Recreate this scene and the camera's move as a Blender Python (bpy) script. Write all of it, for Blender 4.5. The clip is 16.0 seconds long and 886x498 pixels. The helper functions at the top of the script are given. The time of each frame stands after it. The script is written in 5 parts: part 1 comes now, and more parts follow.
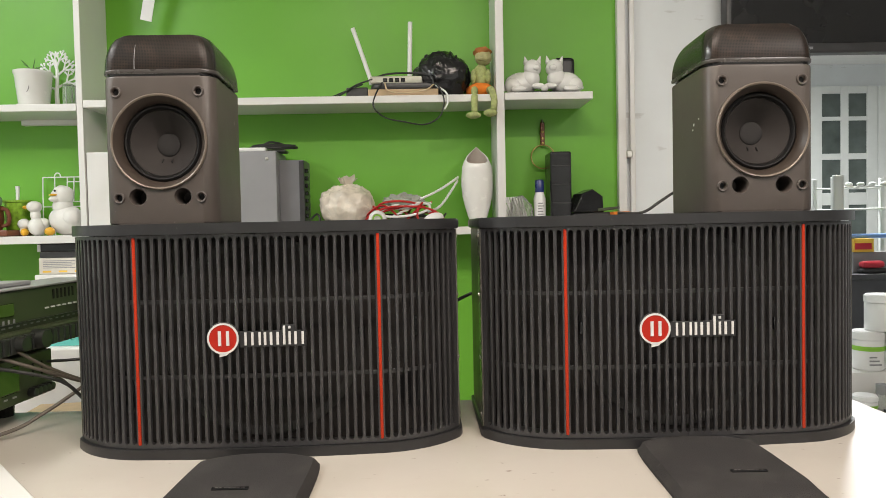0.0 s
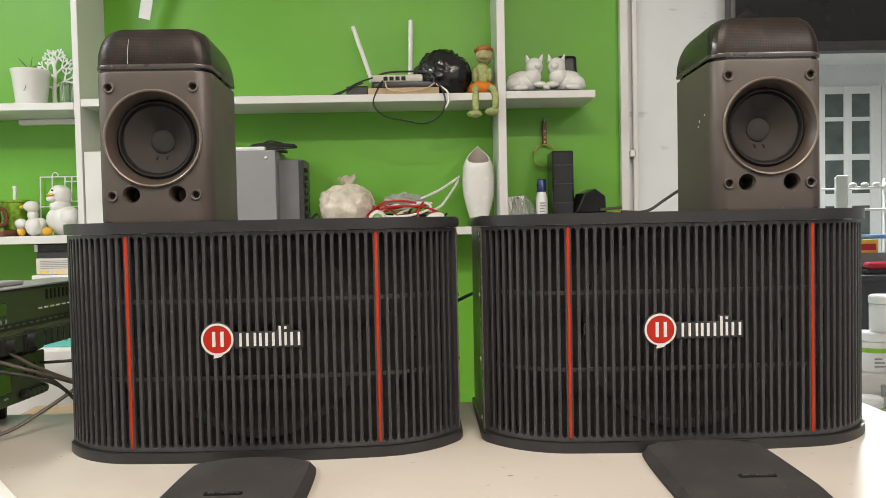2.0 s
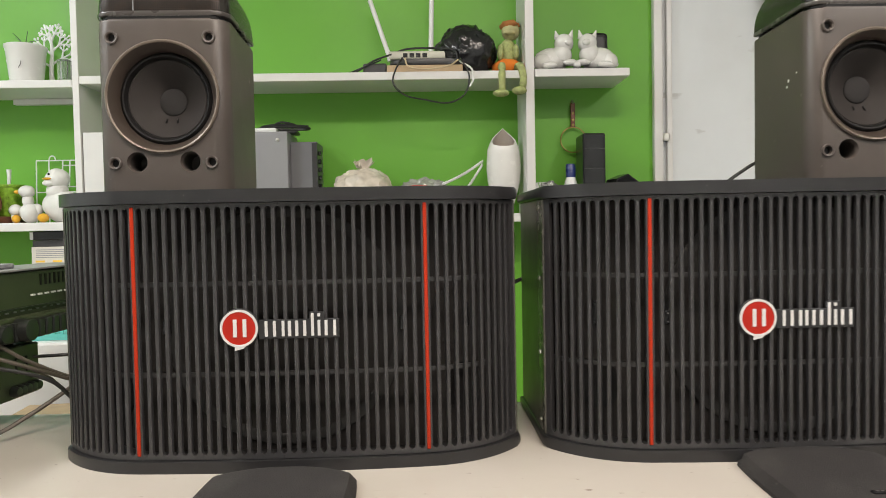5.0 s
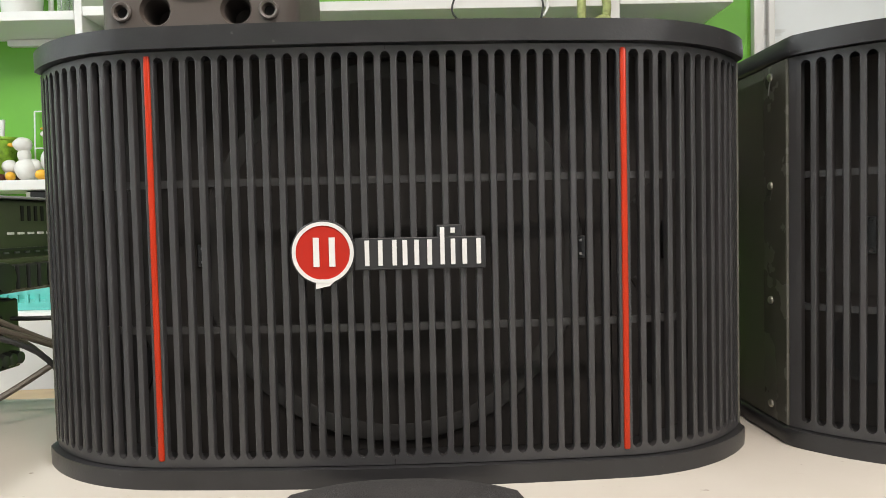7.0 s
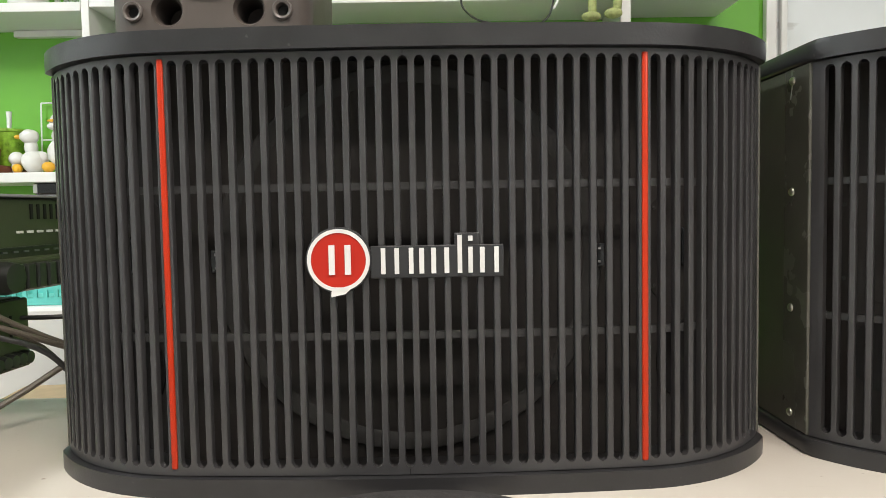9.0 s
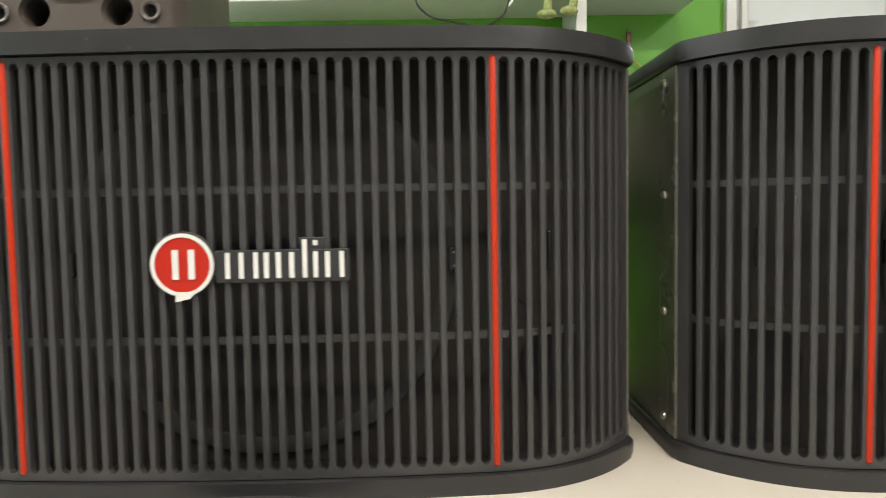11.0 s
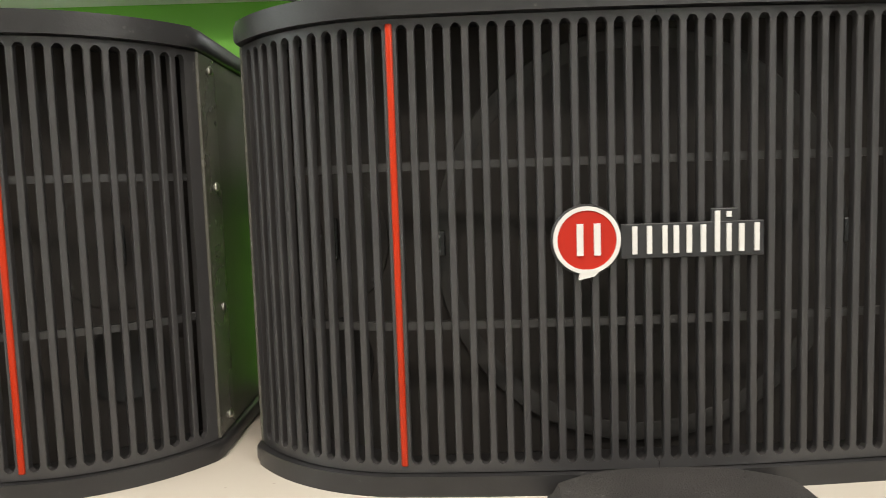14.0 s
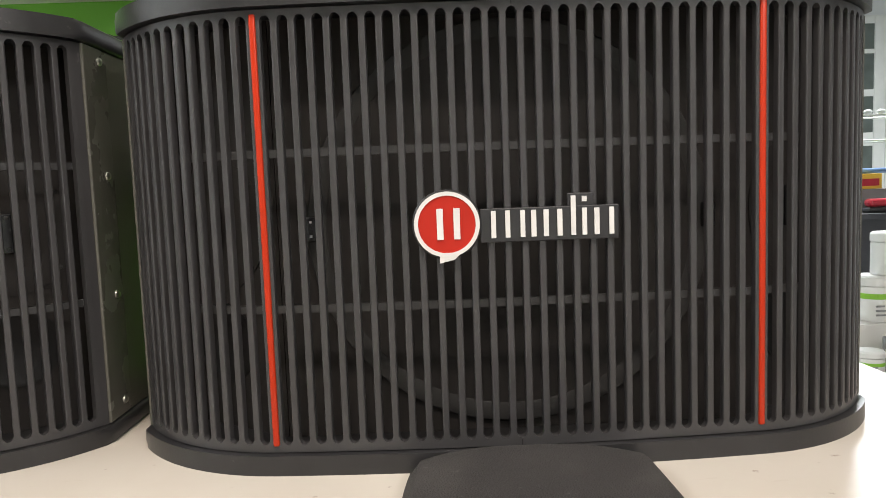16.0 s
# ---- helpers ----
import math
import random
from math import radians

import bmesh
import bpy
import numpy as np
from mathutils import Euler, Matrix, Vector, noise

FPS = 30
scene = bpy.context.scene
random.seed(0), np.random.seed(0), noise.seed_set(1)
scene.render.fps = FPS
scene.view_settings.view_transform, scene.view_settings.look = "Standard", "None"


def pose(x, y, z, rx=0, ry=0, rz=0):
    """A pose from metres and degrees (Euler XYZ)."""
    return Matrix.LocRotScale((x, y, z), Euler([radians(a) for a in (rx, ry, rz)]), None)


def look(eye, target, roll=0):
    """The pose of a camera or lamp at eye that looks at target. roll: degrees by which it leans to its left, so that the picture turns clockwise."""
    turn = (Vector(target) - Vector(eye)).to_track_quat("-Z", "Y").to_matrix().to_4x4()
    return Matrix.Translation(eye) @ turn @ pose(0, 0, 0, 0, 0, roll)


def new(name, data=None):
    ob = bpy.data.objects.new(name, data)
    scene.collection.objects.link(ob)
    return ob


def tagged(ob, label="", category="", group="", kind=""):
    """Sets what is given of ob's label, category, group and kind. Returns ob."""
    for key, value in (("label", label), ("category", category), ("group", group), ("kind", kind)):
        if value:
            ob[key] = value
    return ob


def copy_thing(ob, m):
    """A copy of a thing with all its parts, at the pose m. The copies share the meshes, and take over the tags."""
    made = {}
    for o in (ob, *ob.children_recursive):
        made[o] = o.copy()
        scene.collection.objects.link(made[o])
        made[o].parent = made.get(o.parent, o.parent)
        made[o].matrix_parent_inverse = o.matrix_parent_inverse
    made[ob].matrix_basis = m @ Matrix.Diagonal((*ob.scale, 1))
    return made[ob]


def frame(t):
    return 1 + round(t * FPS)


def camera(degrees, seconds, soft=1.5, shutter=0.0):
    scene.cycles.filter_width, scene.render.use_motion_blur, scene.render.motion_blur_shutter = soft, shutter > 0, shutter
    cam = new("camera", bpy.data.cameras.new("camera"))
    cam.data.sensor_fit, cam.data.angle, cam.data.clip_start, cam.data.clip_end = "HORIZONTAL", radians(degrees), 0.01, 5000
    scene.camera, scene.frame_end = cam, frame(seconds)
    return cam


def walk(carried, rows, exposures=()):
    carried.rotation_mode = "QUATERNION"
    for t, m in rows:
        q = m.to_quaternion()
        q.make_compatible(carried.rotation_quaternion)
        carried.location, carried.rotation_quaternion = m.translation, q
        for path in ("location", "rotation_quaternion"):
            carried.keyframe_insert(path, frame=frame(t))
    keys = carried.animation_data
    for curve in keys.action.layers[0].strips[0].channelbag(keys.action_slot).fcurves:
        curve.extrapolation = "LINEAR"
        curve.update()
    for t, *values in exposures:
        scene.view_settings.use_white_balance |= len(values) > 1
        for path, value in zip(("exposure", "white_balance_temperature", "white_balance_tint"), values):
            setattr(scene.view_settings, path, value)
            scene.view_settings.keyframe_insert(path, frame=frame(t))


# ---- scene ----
cam = camera(65.0, 16.0, soft=0.55, shutter=0.30)
PATH = [
    (0, (0.013, 0.036, 1.099), (0.071, 2.034, 1.032), -1.2),
    (0.5, (0.012, 0.034, 1.098), (0.069, 2.032, 1.032), -1.2),
    (1, (0.012, 0.034, 1.099), (0.069, 2.032, 1.034), -1.2),
    (1.5, (0.015, 0.046, 1.097), (0.072, 2.044, 1.033), -1.1),
    (2, (0.016, 0.057, 1.095), (0.069, 2.055, 1.032), -1.2),
    (2.5, (0.018, 0.063, 1.094), (0.067, 2.061, 1.03), -1.2),
    (3, (0.013, 0.068, 1.091), (0.065, 2.067, 1.029), -1.1),
    (3.2, (0.01, 0.078, 1.088), (0.063, 2.077, 1.033), -1.1),
    (5.3, (-0.077, 0.242, 1.058), (-0.022, 2.240, 0.989), -1.1),
    (5.5, (-0.104, 0.302, 1.05), (-0.074, 2.301, 0.982), -1.2),
    (6, (-0.145, 0.391, 1.021), (-0.113, 2.389, 0.938), -1.2),
    (6.5, (-0.158, 0.437, 0.992), (-0.125, 2.435, 0.923), -1.2),
    (7, (-0.168, 0.466, 0.982), (-0.143, 2.465, 0.902), -1.3),
    (7.5, (-0.172, 0.475, 0.98), (-0.15, 2.473, 0.895), -1.3),
    (8, (-0.178, 0.475, 0.985), (-0.16, 2.473, 0.892), -1.2),
    (10.5, (-0.149, 0.471, 0.996), (-0.136, 2.467, 0.874), -0.9),
    (11, (-0.08, 0.476, 0.997), (-0.065, 2.473, 0.876), -1.0),
    (11.5, (-0.013, 0.481, 1.004), (-0.007, 2.476, 0.871), -1.1),
    (12, (0.039, 0.489, 1.006), (0.047, 2.485, 0.876), -1.2),
    (12.5, (0.095, 0.494, 1.009), (0.094, 2.489, 0.867), -1.3),
    (13, (0.142, 0.497, 1.008), (0.148, 2.489, 0.838), -1.5),
    (13.5, (0.181, 0.499, 1.002), (0.189, 2.492, 0.833), -1.7),
    (14, (0.216, 0.499, 0.996), (0.234, 2.492, 0.824), -1.9),
    (14.5, (0.246, 0.497, 0.991), (0.281, 2.49, 0.822), -2.0),
    (15, (0.277, 0.496, 0.989), (0.321, 2.488, 0.818), -2.0),
    (15.5, (0.286, 0.493, 0.991), (0.332, 2.485, 0.815), -2.1),
    (16, (0.29, 0.485, 0.986), (0.338, 2.477, 0.809), -2.1),
]
EXPOSURES = [(0, -0.08, 6950, 13), (3, -0.08, 6950, 13), (5.5, -0.05, 6750, 12), (7, 0.16, 6600, 11), (10.5, 0.21, 6750, 8), (12, 0.22, 6950, 6), (13, 0.22, 6950, 6), (14.5, 0.19, 6850, 10), (16, 0.15, 6750, 12)]
walk(cam, [(t, look(eye, target, roll)) for t, eye, target, roll in PATH], EXPOSURES)

# ---- world and lamps ----
world = bpy.data.worlds.new("world")
scene.world = world
world.use_nodes = True
wn = world.node_tree
sky = wn.nodes.new("ShaderNodeTexSky")
sky.sky_type, sky.sun_disc = 'NISHITA', False
sky.sun_elevation, sky.sun_rotation = radians(40), radians(200)
wn.links.new(sky.outputs[0], wn.nodes["Background"].inputs[0])
wn.nodes["Background"].inputs[1].default_value = 0.08


def area(name, m, sx, sy, power, color):
    d = bpy.data.lights.new(name, 'AREA')
    d.shape, d.size, d.size_y, d.energy, d.color = 'RECTANGLE', sx, sy, power, color
    ob = new(name, d)
    ob.matrix_world = m
    return ob


WARM, COOL = (1.0, 0.915, 0.83), (0.88, 0.95, 1.0)
# First lamp follows the shelf shadows; side and hall lamps are added fill.
area("unseen_ceiling_light", pose(0.1, 0.0, 2.47), 1.15, 0.16, 40, WARM)
area("unseen_ceiling_light", pose(1.7, -0.9, 2.47), 0.16, 1.15, 50, (0.97, 0.96, 0.94))
area("unseen_ceiling_light", pose(-1.8, 0.45, 2.47), 0.16, 1.15, 44, (0.88, 0.95, 0.98))
area("hall_fill_light", pose(2.6, 4.6, 2.47), 1.15, 0.16, 145, COOL)


# ---- materials ----
def mat(name, color, rough=0.5, metal=0.0, vary=0.12, scale=12.0, bump=0.0, bscale=300.0, coat=0.0,
        spec=0.5, stain=None, stain_amount=0.0, stain_scale=3.0, island=0.0, rvary=0.1, alpha=1.0, trans=0.0):
    m = bpy.data.materials.new(name)
    m.use_nodes = True
    nt = m.node_tree
    N, L = nt.nodes, nt.links
    b = N["Principled BSDF"]
    b.inputs["Metallic"].default_value = metal
    b.inputs["Coat Weight"].default_value = coat
    b.inputs["Specular IOR Level"].default_value = spec
    b.inputs["Transmission Weight"].default_value = trans
    b.inputs["Alpha"].default_value = alpha
    tc = N.new("ShaderNodeTexCoord")
    n1 = N.new("ShaderNodeTexNoise")
    n1.inputs["Scale"].default_value, n1.inputs["Detail"].default_value = scale, 6
    L.new(tc.outputs["Object"], n1.inputs["Vector"])
    ramp = N.new("ShaderNodeMapRange")
    ramp.inputs["From Min"].default_value, ramp.inputs["From Max"].default_value = 0.25, 0.75
    ramp.inputs["To Min"].default_value, ramp.inputs["To Max"].default_value = 1 - vary, 1 + vary
    L.new(n1.outputs["Fac"], ramp.inputs["Value"])
    mix = N.new("ShaderNodeVectorMath")
    mix.operation = 'SCALE'
    mix.inputs[0].default_value = color
    L.new(ramp.outputs["Result"], mix.inputs["Scale"])
    out = mix.outputs["Vector"]
    if stain:
        n2 = N.new("ShaderNodeTexNoise")
        n2.inputs["Scale"].default_value, n2.inputs["Detail"].default_value = stain_scale, 8
        L.new(tc.outputs["Object"], n2.inputs["Vector"])
        r2 = N.new("ShaderNodeMapRange")
        r2.inputs["From Min"].default_value, r2.inputs["From Max"].default_value = 0.5, 0.75
        r2.inputs["To Max"].default_value = stain_amount
        L.new(n2.outputs["Fac"], r2.inputs["Value"])
        mx = N.new("ShaderNodeMixRGB")
        mx.inputs["Color2"].default_value = (*stain, 1)
        L.new(r2.outputs["Result"], mx.inputs["Fac"])
        L.new(out, mx.inputs["Color1"])
        out = mx.outputs["Color"]
    L.new(out, b.inputs["Base Color"])
    rr = N.new("ShaderNodeMapRange")
    rr.inputs["To Min"].default_value, rr.inputs["To Max"].default_value = max(0.02, rough - rvary), min(1, rough + rvary)
    L.new(n1.outputs["Fac"], rr.inputs["Value"])
    L.new(rr.outputs["Result"], b.inputs["Roughness"])
    if bump:
        n3 = N.new("ShaderNodeTexNoise")
        n3.inputs["Scale"].default_value, n3.inputs["Detail"].default_value = bscale, 3
        L.new(tc.outputs["Object"], n3.inputs["Vector"])
        bp = N.new("ShaderNodeBump")
        bp.inputs["Strength"].default_value, bp.inputs["Distance"].default_value = bump, 0.001
        L.new(n3.outputs["Fac"], bp.inputs["Height"])
        L.new(bp.outputs["Normal"], b.inputs["Normal"])
    return m


def glow(name, color, strength):
    m = bpy.data.materials.new(name)
    m.use_nodes = True
    b = m.node_tree.nodes["Principled BSDF"]
    b.inputs["Base Color"].default_value = (*color, 1)
    b.inputs["Emission Color"].default_value = (*color, 1)
    b.inputs["Emission Strength"].default_value = strength
    return m


GREEN = mat("green_wall_paint", (0.126, 0.395, 0.027), 0.45, vary=0.05, scale=4, bump=0.15, bscale=120, stain=(0.16, 0.42, 0.06), stain_amount=0.4)
WHITEWALL = mat("white_wall_paint", (0.74, 0.77, 0.78), 0.6, vary=0.03, scale=5, bump=0.2, bscale=90, stain=(0.6, 0.6, 0.58), stain_amount=0.35)
SHELFWHITE = mat("white_laminate", (0.70, 0.69, 0.67), 0.35, vary=0.03, scale=9, stain=(0.6, 0.58, 0.52), stain_amount=0.25, stain_scale=7)
TABLETOP = mat("scuffed_white_tabletop", (0.490, 0.450, 0.40), 0.34, spec=0.45, vary=0.05, scale=6, bump=0.05, bscale=200, stain=(0.42, 0.38, 0.32), stain_amount=0.35, stain_scale=9)
FLOORMAT = mat("grey_floor_tile", (0.38, 0.37, 0.35), 0.4, vary=0.1, scale=3)
CEILMAT = mat("white_ceiling_paint", (0.8, 0.8, 0.78), 0.8, vary=0.03)
BLACKPL = mat("black_moulded_plastic", (0.0375, 0.0365, 0.0380), 0.34, vary=0.15, scale=25, bump=0.06, bscale=900, spec=0.5)
TRIMPL = mat("black_grained_trim", (0.0205, 0.0200, 0.0212), 0.33, vary=0.2, scale=40, bump=0.08, bscale=600)
CABVINYL = mat("black_vinyl_cabinet", (0.078, 0.074, 0.060), 0.36, vary=0.15, scale=30, bump=0.08, bscale=500)
FLANGE = mat("bronze_black_flange", (0.075, 0.072, 0.060), 0.27, vary=0.12, scale=30, bump=0.1, bscale=400)
RIM = mat("satin_grey_steel_rim", (0.021, 0.0198, 0.019), 0.6, vary=0.25, scale=25)
INNER = mat("black_inner_board", (0.0215, 0.0185, 0.0170), 0.75, spec=0.3, vary=0.2, scale=15)
CONE = mat("black_paper_cone", (0.0190, 0.0165, 0.0152), 0.6, spec=0.3, vary=0.2, scale=30)
RED = mat("red_strip_plastic", (0.40, 0.024, 0.004), 0.32, spec=0.3, vary=0.05, scale=20)
REDDISC = mat("red_badge_enamel", (0.40, 0.014, 0.005), 0.5, spec=0.3, vary=0.05, scale=30)
WHITEPL = mat("white_plastic", (0.78, 0.78, 0.77), 0.35, vary=0.03, scale=15)
BARPL = mat("black_rear_bar_plastic", (0.025, 0.0245, 0.025), 0.5, vary=0.15, scale=25)
# Cabinet plastic darkened for the shade inside the satellite ports.
PORTIN = mat("shaded_port_lining", (0.048, 0.039, 0.034), 0.6)
BADGEWHITE = mat("white_badge_enamel", (0.62, 0.61, 0.60), 0.4, vary=0.03, scale=30)
BADGEBACK = mat("dark_badge_back", (0.018, 0.018, 0.02), 0.45)
STEEL = mat("steel_screw", (0.6, 0.58, 0.53), 0.3, metal=1.0)
SATBODY = mat("grey_brown_moulded_plastic", (0.078, 0.063, 0.055), 0.42, vary=0.10, scale=20, bump=0.07, bscale=900, stain=(0.10, 0.088, 0.078), stain_amount=0.4, stain_scale=6)
SATRING = mat("satin_bronze_ring", (0.17, 0.135, 0.108), 0.32, metal=0.25, vary=0.06)
# Same bronze as the ring, darkened for the shade inside the bezel.
SATBEZEL = mat("shaded_bronze_bezel", (0.048, 0.036, 0.029), 0.36, vary=0.1)
SATBAND = mat("grey_brown_smooth_band", (0.058, 0.051, 0.047), 0.28, vary=0.1)
SATSHELL = mat("dark_smoked_plastic", (0.020, 0.018, 0.015), 0.24, vary=0.15)
SATCONE = mat("grey_poly_cone", (0.030, 0.0255, 0.0240), 0.72, spec=0.25, vary=0.12, scale=25)
RUBBER = mat("black_rubber", (0.009, 0.0085, 0.0085), 0.5, spec=0.25)
DUSTCAP = mat("grey_dust_cap", (0.036, 0.034, 0.034), 0.9, spec=0.15, vary=0.1, scale=50)
CLOTH = mat("black_grille_cloth", (0.021, 0.0185, 0.018), 0.85, vary=0.2, scale=30, bump=1.0, bscale=800, stain=(0.07, 0.065, 0.06), stain_amount=0.35, stain_scale=18)


def mesh_mat():
    """Dark perforated metal: rows of holes in a bronze-black sheet."""
    m = mat("dark_perforated_metal", (0.0125, 0.0082, 0.0062), 0.42, metal=0.2, spec=0.3, vary=0.35, scale=16, stain=(0.045, 0.026, 0.016), stain_amount=0.5, stain_scale=30)
    nt = m.node_tree
    N, L = nt.nodes, nt.links
    b = N["Principled BSDF"]
    old = b.inputs["Base Color"].links[0].from_socket
    tc = N.new("ShaderNodeTexCoord")
    rows = []
    for axis in ('X', 'Z'):
        w = N.new("ShaderNodeTexWave")
        w.wave_type, w.bands_direction = 'BANDS', axis
        w.inputs["Scale"].default_value = 150
        L.new(tc.outputs["Object"], w.inputs["Vector"])
        rows.append(w.outputs["Fac"])
    grid = N.new("ShaderNodeMath")
    grid.operation = 'MAXIMUM'
    L.new(rows[0], grid.inputs[0])
    L.new(rows[1], grid.inputs[1])
    r = N.new("ShaderNodeMapRange")
    r.inputs["From Min"].default_value, r.inputs["From Max"].default_value, r.inputs["To Min"].default_value, r.inputs["To Max"].default_value = 0.3, 0.8, 0.25, 1.7
    L.new(grid.outputs[0], r.inputs["Value"])
    mix = N.new("ShaderNodeVectorMath")
    mix.operation = 'SCALE'
    L.new(old, mix.inputs[0])
    L.new(r.outputs["Result"], mix.inputs["Scale"])
    L.new(mix.outputs["Vector"], b.inputs["Base Color"])
    return m


PERF = mesh_mat()


def add_specks(m, color, scale, low, high, amount, stretch=(1, 1, 1)):
    """Sparse small marks over what the material shows already."""
    N, L = m.node_tree.nodes, m.node_tree.links
    b = N["Principled BSDF"]
    old = b.inputs["Base Color"].links[0].from_socket
    tc, mp, n = N.new("ShaderNodeTexCoord"), N.new("ShaderNodeMapping"), N.new("ShaderNodeTexNoise")
    mp.inputs["Scale"].default_value = stretch
    n.inputs["Scale"].default_value, n.inputs["Detail"].default_value = scale, 4
    L.new(tc.outputs["Object"], mp.inputs["Vector"])
    L.new(mp.outputs["Vector"], n.inputs["Vector"])
    r = N.new("ShaderNodeMapRange")
    r.inputs["From Min"].default_value, r.inputs["From Max"].default_value, r.inputs["To Max"].default_value = low, high, amount
    L.new(n.outputs["Fac"], r.inputs["Value"])
    mx = N.new("ShaderNodeMixRGB")
    mx.inputs["Color2"].default_value = (*color, 1)
    L.new(r.outputs["Result"], mx.inputs["Fac"])
    L.new(old, mx.inputs["Color1"])
    L.new(mx.outputs["Color"], b.inputs["Base Color"])


add_specks(TABLETOP, (0.16, 0.11, 0.07), 70, 0.70, 0.76, 0.8, (1, 1.6, 1))
add_specks(TABLETOP, (0.35, 0.30, 0.24), 26, 0.68, 0.80, 0.5, (1, 5, 1))
add_specks(BLACKPL, (0.20, 0.19, 0.18), 140, 0.72, 0.78, 0.35, (1, 1, 0.5))
add_specks(TRIMPL, (0.16, 0.15, 0.14), 120, 0.71, 0.78, 0.4)
add_specks(CLOTH, (0.16, 0.15, 0.14), 130, 0.70, 0.77, 0.5)
add_specks(SATBODY, (0.30, 0.27, 0.24), 90, 0.72, 0.78, 0.6)
add_specks(WHITEWALL, (0.42, 0.41, 0.38), 9, 0.66, 0.72, 0.5, (1, 1, 3))
# Black steel; the green reflected from around it is mixed into the colour.
AMPBODY = mat("black_steel_green_reflection", (0.046, 0.058, 0.028), 0.38, vary=0.2, scale=18, bump=0.1, bscale=300)
AMPGREY = mat("grey_painted_steel", (0.27, 0.27, 0.28), 0.45, vary=0.06)
KNOB = mat("black_knob_plastic", (0.02, 0.022, 0.02), 0.35)
WINDOW = mat("green_display_window", (0.05, 0.09, 0.02), 0.15, coat=0.5)
CABLE = mat("grey_cable_sheath", (0.12, 0.10, 0.08), 0.5)
BLACKCABLE = mat("black_cable_sheath", (0.02, 0.02, 0.02), 0.45)
CREAM = mat("cream_cable_sheath", (0.55, 0.43, 0.27), 0.45)
TAN = mat("tan_chipboard", (0.42, 0.30, 0.18), 0.7, vary=0.15, scale=60)
TURQ = mat("turquoise_plastic", (0.12, 0.52, 0.47), 0.4)
CERAMIC = mat("white_glazed_ceramic", (0.74, 0.73, 0.70), 0.25, vary=0.02, scale=40, coat=0.2)
YELLOW = mat("orange_yellow_glaze", (0.75, 0.40, 0.03), 0.3)
BAGBLACK = mat("black_polythene", (0.012, 0.012, 0.013), 0.2, bump=0.25, bscale=45)
BAGWHITE = mat("milky_polythene", (0.62, 0.55, 0.46), 0.25, vary=0.25, scale=30, bump=0.5, bscale=60, stain=(0.78, 0.75, 0.70), stain_amount=0.6, stain_scale=22)
ORANGE = mat("orange_felt", (0.75, 0.20, 0.02), 0.8)
DOLLGREEN = mat("striped_green_cloth", (0.36, 0.40, 0.16), 0.8, vary=0.4, scale=90)
DOLLPALE = mat("pale_green_resin", (0.42, 0.40, 0.20), 0.5, vary=0.3, scale=50)
DOLLHAIR = mat("orange_brown_yarn", (0.40, 0.15, 0.04), 0.8, vary=0.3, scale=80)
BRASS = mat("aged_brass", (0.45, 0.34, 0.12), 0.35, metal=1.0, vary=0.25, scale=60)
BLUECAP = mat("dark_blue_plastic", (0.02, 0.035, 0.16), 0.3)
CARTON = mat("printed_carton", (0.62, 0.58, 0.52), 0.6)
CARDBOARD = mat("brown_cardboard", (0.50, 0.36, 0.22), 0.75, vary=0.1, scale=40)
BLACKGLOSS = mat("glossy_black_plastic", (0.012, 0.012, 0.013), 0.2)
SCREEN = mat("dark_tv_glass", (0.014, 0.014, 0.015), 0.12)
DOORWHITE = mat("white_gloss_door_paint", (0.68, 0.70, 0.67), 0.35, vary=0.04)
PANE = mat("dull_door_glass", (0.09, 0.11, 0.10), 0.12, vary=0.4, scale=5)
REDPL = mat("red_plastic", (0.5, 0.03, 0.05), 0.3)
LIME = mat("lime_green_print", (0.25, 0.55, 0.05), 0.5)
BLUE = mat("light_blue_plastic", (0.20, 0.36, 0.70), 0.4)
YEL = mat("yellow_print", (0.8, 0.5, 0.06), 0.5)
DARKDESK = mat("dark_grey_desk", (0.05, 0.052, 0.06), 0.45)
GLASSY = mat("clear_glass", (0.8, 0.82, 0.8), 0.05, trans=0.9, vary=0.02)
REDWIRE = mat("red_cable_sheath", (0.45, 0.02, 0.02), 0.4)
BROWN = mat("brown_varnished_wood", (0.16, 0.05, 0.025), 0.35)
LIMEPOT = mat("mottled_green_glaze", (0.20, 0.36, 0.03), 0.3, vary=0.6, scale=90)
BISQUE = mat("white_matt_glaze", (0.68, 0.67, 0.64), 0.42, vary=0.06, scale=60, bump=0.1, bscale=120)
JUGBROWN = mat("red_brown_glaze", (0.15, 0.045, 0.022), 0.3, vary=0.2, scale=60)
LEAF = mat("dark_leaf", (0.05, 0.10, 0.03), 0.5)
TUBE = glow("fluorescent_tube", (1.0, 0.96, 0.9), 5.0)


# ---- mesh helpers ----
def part(name, bm, material, parent=None, label="", smooth=False):
    me = bpy.data.meshes.new(name)
    bm.normal_update()
    bm.to_mesh(me)
    bm.free()
    me.materials.append(material)
    if smooth:
        me.shade_smooth()
        me.set_sharp_from_angle(angle=radians(40))
    ob = new(name, me)
    if parent is not None:
        ob.parent = parent
    if label:
        tagged(ob, label)
    return ob


def thing(name, m, label, category, group="", kind=""):
    ob = new(name)
    ob.matrix_world = m
    ob.empty_display_size = 0.05
    return tagged(ob, label, category, group, kind)


